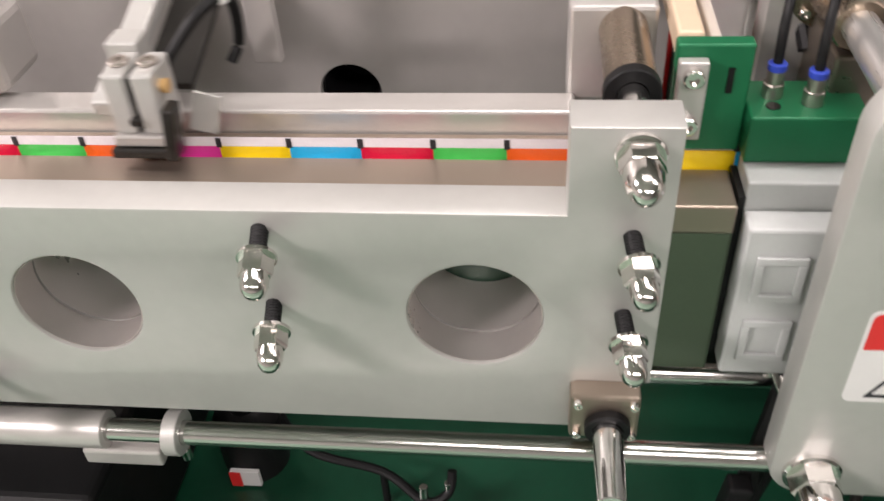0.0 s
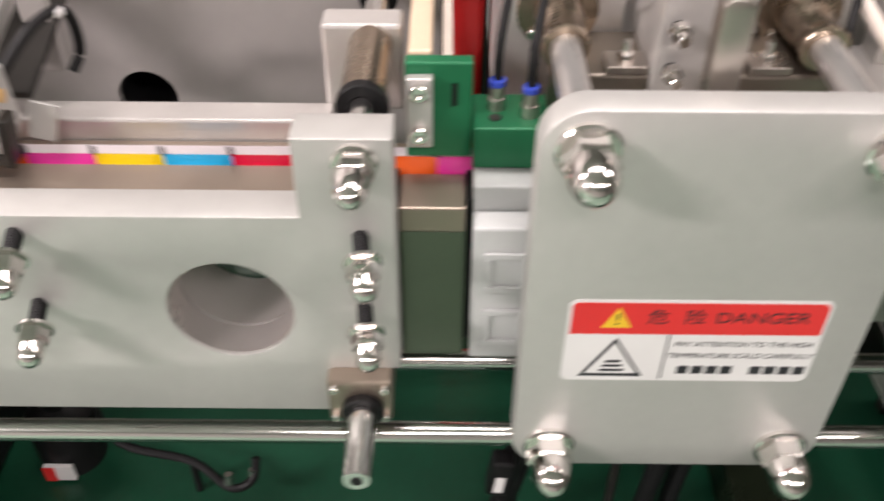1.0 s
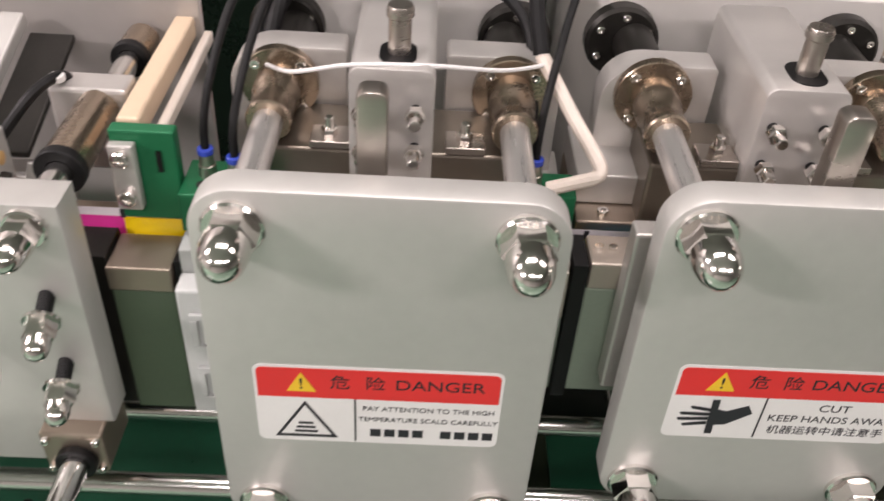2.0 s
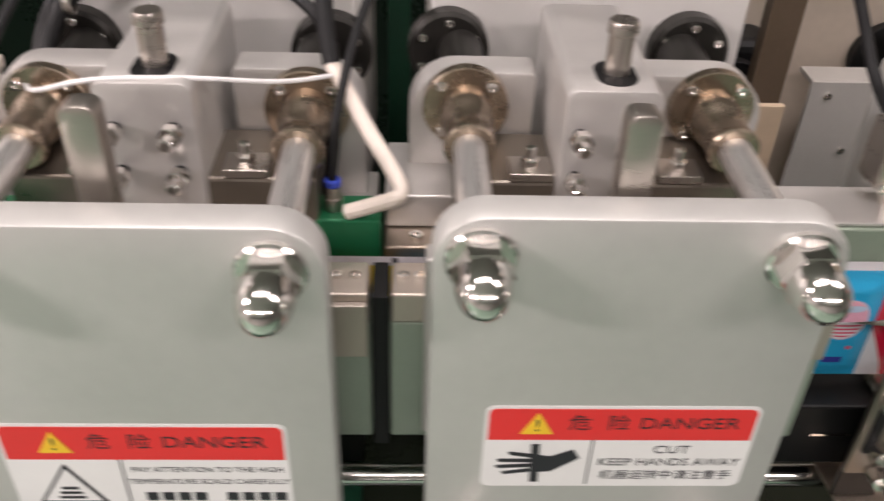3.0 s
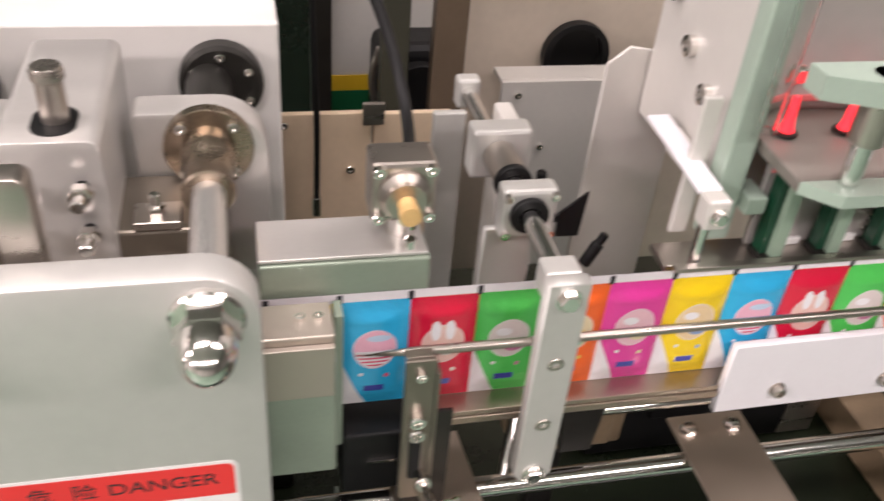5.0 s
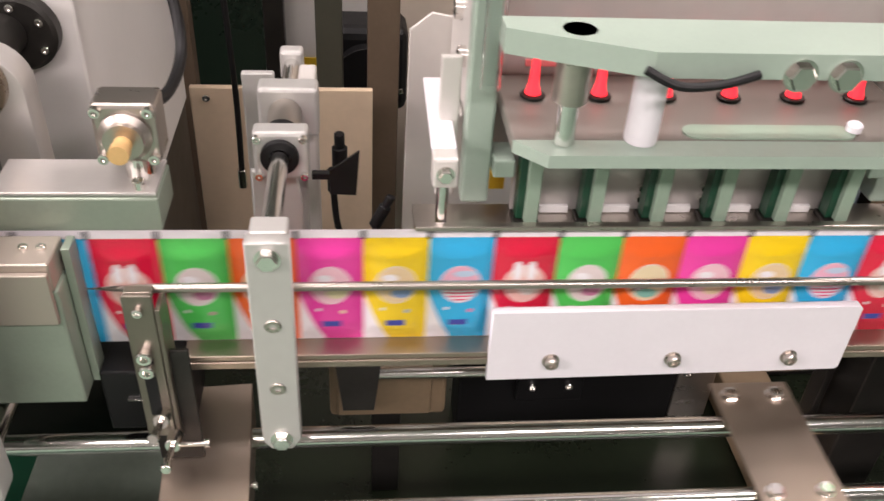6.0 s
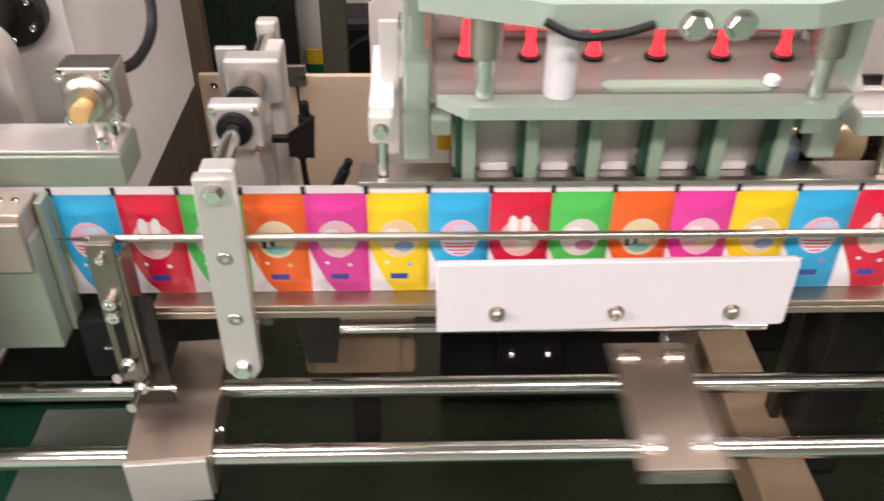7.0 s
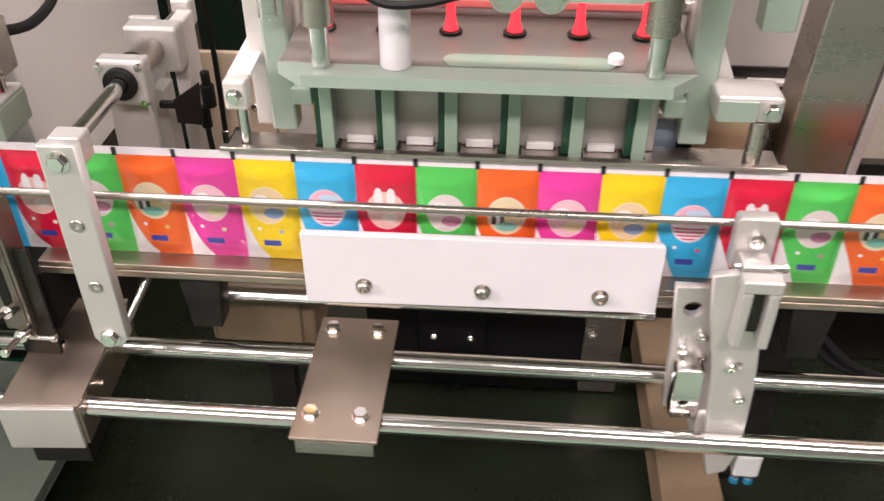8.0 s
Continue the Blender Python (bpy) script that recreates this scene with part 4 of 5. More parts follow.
for bz in (1.060, 0.979):
    part("countersunk_screw", ring((1.154, 0.586, bz), 0.0035, 0.0078, 0.0018, "-y", 20), STEEL, arm)
part("rod", cyl((1.154, 0.628, RZ), 0.0095, 0.36, "y"), SHAFT, arm, "", True)
part("rod_end", box(1.140, 1.168, 0.968, 0.990, RZ - 0.02, RZ + 0.018, 0.004), ALU, arm)
holder = thing("rod_holder", 1.155, 0.83, 0.84, "aluminium rod holder with a round bush", "rod holder")
slider = thing("flange_bearing", 1.155, 0.72, 1.0, "square aluminium flange bearing sliding on the polished rod", "bearing")
part("bearing_block", box(1.127, 1.183, 0.713, 0.737, RZ - 0.029, RZ + 0.026, 0.004), ALU, slider)
part("bush_seal", ring((1.154, 0.706, RZ), 0.0105, 0.0195, 0.007, "y"), BLACK, slider, "", True)
part("bush", cyl((1.154, 0.775, RZ), 0.018, 0.05, "y"), STEEL, holder, "", True)
part("bush_seal", ring((1.154, 0.767, RZ), 0.0105, 0.020, 0.008, "y"), BLACK, holder, "", True)
for sx in (1.132, 1.178):
    for sz in (RZ - 0.023, RZ + 0.020):
        socket_screw(sx, 0.713, sz, slider, 0.0042)
part("rear_block", box(1.124, 1.190, 0.826, 0.856, RZ - 0.03, RZ + 0.028, 0.004), ALU, holder)
part("side_plate", box(1.166, 1.186, 0.857, 0.905, 0.84, RZ + 0.022, 0.003), PANELW, holder)
part("support_plate", box(1.098, 1.136, 0.905, 0.915, 0.84, 1.150, 0.002), ALU, holder)
part("web", outline([(1.118, 0.84), (1.158, 0.84), (1.172, 1.06), (1.165, 1.105), (1.122, 1.105)], [], 0.7375, 0.746, 0.002), ALU, slider)
part("carriage_plate", box(1.160, 1.176, 0.792, 0.825, 0.84, 1.105, 0.002), ALU, holder)
clip = thing("cable_fittings", 1.21, 0.85, 1.0, "small black cable fittings beside the holder", "fittings")
part("fitting", joined(cyl((1.212, 0.84, 1.06), 0.009, 0.03, "z"), cyl((1.212, 0.84, 1.09), 0.006, 0.018, "z"), cyl((1.204, 0.84, 1.03), 0.007, 0.03, "z")), BLACK, clip, "", True)
part("lead", tube([(1.204, 0.84, 1.03), (1.208, 0.84, 0.98), (1.22, 0.86, 0.93)], 0.004), BLACK, clip, "", True)
flag = thing("black_flag", 1.21, 0.77, 1.08, "small black sheet flag beside the rod", "flag")
fl = turned(outline([(0, 1.083), (0.028, 1.078), (0.032, 1.132), (0, 1.112)], [], -0.0015, 0.0015, 0.0003), tilt(0, 0, 12), (0, 0, 0))
bmesh.ops.translate(fl, verts=fl.verts, vec=(1.203, 0.752, 0))
part("sheet", fl, BLACK, flag)
part("stalk", box(1.184, 1.203, 0.752, 0.760, 1.10, 1.108, 0.001), BLACK, flag)
gbox = thing("pale_cover_sheet", 1.6, 1.75, 0, "pale steel cover sheet with small screws before the rear wall", "cover")
part("sheet", box(1.45, 1.80, 1.75, 1.764, 0.0, 0.768, 0.002), PANELW, gbox)
part("top_fold", box(1.45, 1.80, 1.7645, 1.83, 0.757, 0.768, 0.001), PANELW, gbox)
for sx, sz in ((1.49, 0.735), (1.56, 0.60), (1.73, 0.735)):
    socket_screw(sx, 1.75, sz, gbox, 0.008)
tall = thing("upright_side_sheet", 1.34, 0.9, 0.84, "tall pale sheet with a chamfered top beside the filler", "sheet")
part("sheet", outline([(1.290, 0.84), (1.392, 0.84), (1.392, 1.165), (1.352, 1.222), (1.318, 1.228), (1.294, 1.208)], [], 0.900, 0.905, 0.001), PANELW, tall)
part("edge_flange", box(1.388, 1.392, 0.9055, 0.95, 0.84, 1.163, 0.001), PANELW, tall)

# ---- feed bracket standing on the shafts ----
foot = thing("shaft_clamp", 1.1, 0.56, 0.78, "folded steel clamp box on the guide shafts", "clamp")
CT = (1.068, 0.60, 0.84)
part("top_sheet", turned(box(1.022, 1.114, 0.512, 0.705, 0.839, 0.843, 0.001), tilt(0, 0, 4), CT), TAN, foot)
part("front_sheet", turned(box(1.022, 1.110, 0.506, 0.5115, 0.778, 0.8425, 0.001), tilt(0, 0, 4), CT), ALU2, foot)
part("side_sheet", turned(box(1.109, 1.114, 0.512, 0.700, 0.780, 0.8385, 0.001), tilt(0, 0, 4), CT), TAN, foot)
part("inner_block", turned(box(1.040, 1.1085, 0.514, 0.60, 0.745, 0.8385, 0.002), tilt(0, 0, 4), CT), DARK, foot)
for sy in (0.535, 0.57, 0.63):
    part("set_screw", turned(cyl((1.114, sy, 0.822), 0.0045, 0.007, "x"), tilt(0, 0, 4), CT), CHROME, foot)
part("set_screw", turned(cyl((1.060, 0.615, 0.843), 0.005, 0.004, "z"), tilt(0, 0, 4), CT), CHROME, foot)
slot = thing("slotted_finger", 1.03, 0.58, 0.84, "slotted steel finger with thumb screws beside the film", "finger")
part("blade", outline(rounded(1.016, 1.042, 0.89, 1.076, 0.002), [], 0.588, 0.594, 0.001), FINGER, slot)
# black sliver on the blade paints the slot's shaded inside
part("slot", outline(rounded(1.023, 1.034, 0.92, 1.01, 0.005), [], 0.5865, 0.5875, 0.0002), BLACK, slot)
part("side_blade", box(1.0435, 1.048, 0.588, 0.622, 0.88, 1.06, 0.001), FINGER, slot)
part("top_fold", box(1.016, 1.042, 0.5945, 0.606, 1.071, 1.076, 0.001), FINGER, slot)
socket_screw(1.029, 0.588, 1.060, slot, 0.005)
part("upright_sheet", box(1.020, 1.066, 0.597, 0.602, 0.8435, 1.0, 0.001), DARK, slot)
for sz in (1.006, 0.988):
    socket_screw(1.028, 0.588, sz, slot, 0.0078, h=0.01)
for k, (sx, sz) in enumerate(((1.036, 0.925), (1.043, 0.893))):
    part("thumb_screw", turned(joined(cyl((sx, 0.586, sz), 0.008, 0.02, "-y"), cyl((sx, 0.566, sz), 0.0035, 0.03, "-y"), cyl((sx, 0.536, sz), 0.0055, 0.006, "-y")), tilt(-20 + 10 * k), (sx, 0.586, sz)), CHROME, slot, "", True)
part("cross_screw", joined(cyl((1.044, 0.58, 0.885), 0.003, 0.03, "x"), cyl((1.072, 0.58, 0.885), 0.005, 0.006, "x")), CHROME, slot)
dark_box = thing("sensor_box", 1.0, 0.62, 0.85, "black sensor box under the film outlet", "sensor")
part("case", box(0.965, 1.055, 0.625, 0.70, 0.86, 0.945, 0.003), BLACK, dark_box)
part("edge", box(0.99, 1.03, 0.6225, 0.6245, 0.905, 0.908, 0), CHROME, dark_box)

# ---- film rail, hold-down rod, board ----
solid("hold_down_rod", lathe([(0, 0), (0.0042, 0.05), (0.0045, 0.06), (0.0045, 2.2), (0, 2.2)], (0.975, 0.610, 1.069), "x", 16), STEEL, "thin polished rod across the pouches", "rod", smooth=True)
rail = thing("film_rail", 1.8, 0.65, 0.93, "steel rail under the pouch strip", "rail")
part("lower_rail", box(1.052, 3.2, 0.630, 0.690, 0.9535, 0.960, 0.001), TAN, rail)
part("rail_face", box(1.052, 3.2, 0.628, 0.633, 0.944, 0.953, 0.001), TAN, rail)
for rx in (1.232, 1.955, 2.4):
    # tan steel feet; the shade under the rail is put in with DARK
    part("rail_foot", outline([(rx - 0.017, 0.852), (rx + 0.017, 0.852), (rx + 0.020, 0.88), (rx + 0.027, 0.9530), (rx - 0.027, 0.9530), (rx - 0.020, 0.88)], [], 0.652, 0.686, 0.001), DARK, rail)
solid("tie_rod", cyl((1.22, 0.69, 0.872), 0.0065, 0.565, "x"), SHAFT, "thin tie rod under the rail", "rod", smooth=True)
solid("brace_rod", turned(cyl((1.168, 0.69, 0.928), 0.006, 0.10, "-y"), tilt(40, 0, -24), (1.168, 0.69, 0.928)), SHAFT, "short slanted brace rod", "rod", smooth=True)
beige_low = thing("beige_block", 1.3, 0.74, 0.84, "beige gear cover under the rail", "cover")
part("cover", box(1.195, 1.345, 0.745, 0.82, 0.742, 0.842, 0.006), EARTH, beige_low)
part("cover_lid", box(1.205, 1.325, 0.738, 0.7445, 0.75, 0.835, 0.003), EARTH, beige_low)
part("stand", box(1.25, 1.29, 0.79, 0.815, 0.53, 0.7415, 0.002), DARK, beige_low)
board = thing("white_board", 1.57, 0.63, 0.925, "white plastic splash board with three bolts", "board")
part("board", outline([(1.371, 0.925), (1.765, 0.932), (1.768, 0.935), (1.768, 1.019), (1.765, 1.022), (1.371, 1.019)], [], 0.624, 0.634, 0.001), WHITEP, board)
for bx in (1.438, 1.573, 1.705):
    part("bolt", joined(lathe([(0, 0), (0.0095, 0), (0.0095, 0.0015), (0, 0.0015)], (bx, 0.624, 0.952), "-y", 20), lathe([(0, 0), (0.0075, 0), (0.0075, 0.006), (0.006, 0.0075), (0.004, 0.0075), (0.0035, 0.004), (0, 0.004)], (bx, 0.6225, 0.952), "-y", 18)), STEEL, board, "", True)
drive = thing("black_guide_housing", 1.57, 0.9, 0.53, "black housing with a chrome end low behind the white board", "housing")
part("housing", box(1.385, 1.728, 0.895, 0.97, 0.532, 0.716, 0.004), BLACK, drive)
part("front_pad", box(1.472, 1.574, 0.880, 0.8945, 0.62, 0.722, 0.002), BLACK, drive)
for sx in (1.494, 1.551):
    socket_screw(sx, 0.880, 0.652, drive, 0.006)
part("end_clip", box(1.7285, 1.79, 0.895, 0.96, 0.532, 0.716, 0.003), STEEL, drive, "steel end clip")
socket_screw(1.741, 0.895, 0.66, drive, 0.0075)
part("rail", cyl((1.37, 0.90, 0.722), 0.006, 0.50, "x"), SHAFT, drive)

# ---- carriage that steps with the film ----
carriage = thing("film_carriage", 1.41, 0.6, 0.835, "steel plate and gripper that travel on the guide shafts", "carriage")
part("plate", box(1.366, 1.464, 0.490, 0.695, 0.836, 0.840, 0.001), TAN, carriage)
part("front_lip", box(1.372, 1.460, 0.490, 0.494, 0.816, 0.8355, 0.001), STEEL, carriage)
for bx in (1.384, 1.441):
    for by in (0.527, 0.672):
        part("hex_bolt", joined(lathe([(0, 0), (0.0105, 0), (0.0105, 0.0015), (0, 0.0015)], (bx, by, 0.840), "z", 20), hexa((bx, by, 0.840), 0.009, 0.0085, "z")), CHROME, carriage)
part("gripper_plate", outline([(1.800, 1.046), (1.822, 1.050), (1.858, 0.972), (1.866, 0.90), (1.870, 0.80), (1.860, 0.765), (1.842, 0.757), (1.832, 0.80), (1.822, 0.917), (1.808, 0.985)], [(1.845, 0.932, 0.005)], 0.545, 0.556, 0.0015), ALU, carriage)
part("fork_bridge", box(1.822, 1.862, 0.526, 0.5445, 1.042, 1.056, 0.002), ALU, carriage)
part("fork_arm", box(1.824, 1.835, 0.526, 0.5445, 0.972, 1.0415, 0.002), ALU, carriage)
part("fork_arm", box(1.850, 1.861, 0.526, 0.5445, 0.972, 1.0415, 0.002), ALU, carriage)
# web coloured near black for the shade inside the fork
part("shaded_fork_web", box(1.8355, 1.8495, 0.538, 0.5445, 0.985, 1.0415, 0.001), DARK, carriage)
part("clamp_head", outline(rounded(1.824, 1.862, 1.030, 1.088, 0.003), [], 0.585, 0.602, 0.0015), ALU2, carriage)
part("head_arm", box(1.828, 1.858, 0.5565, 0.5845, 1.030, 1.052, 0.002), ALU2, carriage)
socket_screw(1.843, 0.585, 1.066, carriage, 0.0085)
for sx in (1.831, 1.855):
    socket_screw(sx, 0.585, 1.040, carriage, 0.003)
part("cross_pin", joined(cyl((1.822, 0.566, 1.046), 0.0035, 0.048, "x"), cyl((1.868, 0.566, 1.046), 0.005, 0.006, "x")), CHROME, carriage, "", True)
part("rear_plate", outline([(1.786, 0.826), (1.812, 0.822), (1.826, 0.93), (1.818, 1.0), (1.776, 1.0), (1.782, 0.93)], [(1.797, 0.972, 0.011)], 0.585, 0.596, 0.001), ALU2, carriage)
part("clevis", outline(rounded(1.788, 1.816, 0.836, 0.906, 0.006), [(1.80, 0.858, 0.006)], 0.558, 0.584, 0.002), CHROME, carriage)
part("shaft_block", box(1.818, 1.852, 0.557, 0.665, 0.800, 0.846, 0.004), ALU2, carriage)
part("shaft_collar", ring((1.858, 0.64, 0.822), 0.013, 0.019, 0.012, "x"), CHROME, carriage, "", True)
for sx, sy, sz in ((1.793, 0.585, 0.918), (1.812, 0.585, 0.936), (1.816, 0.585, 0.905), (1.836, 0.545, 0.93), (1.853, 0.545, 0.885)):
    socket_screw(sx, sy, sz, carriage, 0.0062)
part("valve_body", box(1.872, 1.902, 0.548, 0.572, 0.752, 0.788, 0.003), GREYP, carriage)
part("valve_bracket", box(1.850, 1.8715, 0.5565, 0.562, 0.765, 0.785, 0.001), STEEL, carriage)
for sx in (1.880, 1.896):
    q = part("fitting", cyl((sx, 0.560, 0.752), 0.005, 0.012, "-z"), STEEL, carriage, "", True)
    part("release_collar", cyl((sx, 0.560, 0.740), 0.0055, 0.010, "-z"), TEAL, q, "blue release collar", True)

# ---- feed gripper on the long unit ----
feeder = thing("film_feed_gripper", -0.39, 0.68, 1.1, "pale film gripper on a long swing arm", "gripper")
for cx in (-0.4005, -0.3745):
    part("cylinder", box(cx - 0.0005, cx + 0.0195, 0.634, 0.680, 1.120, 1.178, 0.003), ALU, feeder, "pale twin cylinder")
    part("cylinder_cap", ring((cx + 0.0095, 0.657, 1.178), 0.005, 0.0095, 0.004, "z", 20), STEEL, feeder, "", True)
# plate added between the cylinders; its dark colour is the gap's shade
part("gap_shade_plate", box(-0.3808, -0.3752, 0.640, 0.678, 1.122, 1.172, 0), DARK, feeder)
part("jaw_cap", box(-0.414, -0.384, 0.682, 0.712, 1.150, 1.184, 0.002), ALU, feeder)
part("lower_jaw", box(-0.408, -0.350, 0.625, 0.650, 1.099, 1.108, 0.002), DARK, feeder)
part("jaw_plate", box(-0.404, -0.354, 0.630, 0.676, 1.1085, 1.1195, 0.002), ALU2, feeder)
part("dark_finger", turned(box(-0.3535, -0.343, 0.622, 0.644, 1.098, 1.150, 0.002), tilt(0, 8), (-0.348, 0.633, 1.12)), DARK, feeder, "dark gripping finger")
part("side_flap", turned(box(-0.342, -0.316, 0.664, 0.668, 1.104, 1.142, 0.001), tilt(-10, 14), (-0.33, 0.666, 1.12)), ALU, feeder)
part("plunger", cyl((-0.3785, 0.6335, 1.135), 0.0045, 0.006, "-y"), DARK, feeder, "", True)
part("side_knob", lathe([(0, 0), (0.006, 0), (0.007, 0.006), (0, 0.008)], (-0.3545, 0.65, 1.160), "x", 16), BRASS, feeder, "", True)
part("swing_arm", turned(box(-0.430, -0.4035, 0.66, 0.893, 1.122, 1.140, 0.003), tilt(16), (-0.42, 0.66, 1.12)), ALU, feeder)
part("arm_web", turned(box(-0.402, -0.352, 0.705, 0.885, 1.110, 1.118, 0.002), tilt(16), (-0.42, 0.66, 1.12)), DARK, feeder)
part("cable", tube([(-0.36, 0.68, 1.165), (-0.33, 0.71, 1.20), (-0.315, 0.75, 1.195), (-0.325, 0.78, 1.14), (-0.335, 0.77, 1.118)], 0.0055), BLACK, feeder, "black cable", True)
part("cable_tie", cyl((-0.318, 0.735, 1.198), 0.008, 0.007, "z"), LABEL, feeder)
second = thing("film_spreader", -0.52, 0.72, 1.1, "pale spreader block beside the gripper", "spreader")
part("block", box(-0.60, -0.515, 0.70, 0.78, 1.117, 1.19, 0.012, 3), PANEL, second)
part("roller", cyl((-0.60, 0.735, 1.225), 0.03, 0.08, "x"), PANELW, second, "", True)
drop = thing("hanging_sensor", -0.27, 0.80, 1.12, "thin sensor rod before the grey panel", "sensor")
part("rod", box(-0.300, -0.270, 0.80, 0.815, 1.10, 1.22, 0.002), PANEL, drop)
part("tip", box(-0.292, -0.274, 0.792, 0.80, 1.195, 1.21, 0.002), WHITEP, drop)

# ---- filling station ----
fill = thing("filling_station", 1.57, 0.66, 1.1, "mint green filling station with six dosing tubes", "filling station")
part("deck", box(1.369, 1.768, 0.622, 0.755, 1.211, 1.224, 0.002), DECK, fill)
nose = bmesh.new()
pl = [(1.369, 0.6215), (1.397, 0.594), (1.742, 0.594), (1.768, 0.6215)]
up = [nose.verts.new((x, y, 1.2238)) for x, y in pl]
dn = [nose.verts.new((x, y, 1.2112)) for x, y in pl]
nose.faces.new(up), nose.faces.new(dn[::-1])
for i in range(4):
    nose.faces.new((up[i], dn[i], dn[(i + 1) % 4], up[(i + 1) % 4]))
bmesh.ops.recalc_face_normals(nose, faces=nose.faces)
part("deck_nose", nose, MINT, fill)
slot_bm = turned(outline(rounded(1.528, 1.692, -0.0125, 0.0125, 0.0125), [], -0.001, 0.001, 0.0002), tilt(90))
bmesh.ops.translate(slot_bm, verts=slot_bm.verts, vec=(0, 0.636, 1.2250))
part("deck_slot", slot_bm, MINTD, fill, "mint painted slot")
part("slot_plug", lathe([(0, 0), (0.0075, 0), (0.0075, 0.006), (0.0055, 0.008), (0, 0.008)], (1.692, 0.638, 1.2265), "z", 20), WHITEP, fill, "white plug", True)
for k in range(6):
    nx = 1.400 + 0.0652 * k
    part("dosing_tube", box(nx - 0.003, nx + 0.0105, 0.660, 0.684, 1.108, 1.2105, 0.001), MINTD, fill)
    # dark strip paints the shade inside the tube's open channel
    part("tube_channel_shade", box(nx - 0.0105, nx - 0.0025, 0.667, 0.684, 1.108, 1.2105, 0.001), BED, fill, "tube channel with its inner shade put into the colour")
    part("tube_foot", box(nx - 0.013, nx + 0.013, 0.658, 0.686, 1.1015, 1.1075, 0.001), DARK, fill)
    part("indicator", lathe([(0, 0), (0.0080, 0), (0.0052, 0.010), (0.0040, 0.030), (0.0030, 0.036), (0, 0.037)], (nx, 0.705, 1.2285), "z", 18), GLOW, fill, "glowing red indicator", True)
    part("indicator_base", cyl((nx, 0.705, 1.2245), 0.012, 0.0035, "z"), DARK, fill)
part("back_plate", box(1.372, 1.766, 0.757, 0.769, 1.12, 1.40, 0.002), PANEL, fill)
# not a lamp: added glow for the red reflection behind the indicators
part("red_reflection_bar", box(1.40, 1.74, 0.7535, 0.7565, 1.2330, 1.2400, 0.0005), GLOWDIM, fill, "faintly glowing bar painted as the indicators' red reflection")
part("lower_back_plate", box(1.388, 1.750, 0.692, 0.699, 1.102, 1.2055, 0.001), PANEL, fill, "pale inner plate")
for k in range(5):
    part("pale_strip", box(1.418 + 0.0652 * k, 1.448 + 0.0652 * k, 0.6865, 0.6915, 1.1015, 1.110, 0.001), LABEL, fill, "white guide strip")
# added glow for the red line of light under the deck
part("red_reflection_strip", box(1.39, 1.748, 0.6890, 0.6915, 1.190, 1.1965, 0.0005), GLOWDIM, fill, "faintly glowing strip added as a red line of light")
for sx in (1.522, 1.588):
    for sz in (1.118, 1.131):
        socket_screw(sx, 0.692, sz, fill, 0.004)
for k in range(7):
    bolt(1.432 + 0.0652 * k - 0.065 * (k == 6), 0.757, 1.262, fill, 0.0085)
for px in (1.413, 1.727):
    part("post", cyl((px, 0.616, 1.2245), 0.0095, 0.06, "z"), SHAFT, fill, "", True)
    part("post_sleeve", cyl((px, 0.616, 1.266), 0.0155, 0.064, "z"), STEEL, fill, "", True)
part("white_tube", lathe([(0, 0), (0.0145, 0), (0.0150, 0.002), (0.0150, 0.068), (0.012, 0.07), (0, 0.07)], (1.484, 0.622, 1.2245), "z"), WHITEP, fill, "white plastic tube", True)
bent = bmesh.new()
pl = [(1.352, 0.640), (1.352, 0.615), (1.465, 0.572), (1.69, 0.572), (1.80, 0.615), (1.80, 0.640)]
up = [bent.verts.new((x, y, 1.330)) for x, y in pl]
dn = [bent.verts.new((x, y, 1.308)) for x, y in pl]
bent.faces.new(up), bent.faces.new(dn[::-1])
for i in range(6):
    bent.faces.new((up[i], dn[i], dn[(i + 1) % 6], up[(i + 1) % 6]))
bmesh.ops.recalc_face_normals(bent, faces=bent.faces)
part("front_beam", bent, MINT, fill)
for bx in (1.598, 1.636):
    bolt(bx - 0.012, 0.572, 1.312, fill, 0.0115)
part("beam_hose", tube([(1.458, 0.570, 1.316), (1.485, 0.562, 1.306), (1.52, 0.562, 1.308), (1.55, 0.568, 1.314)], 0.0038), BLACK, fill, "black hose", True)
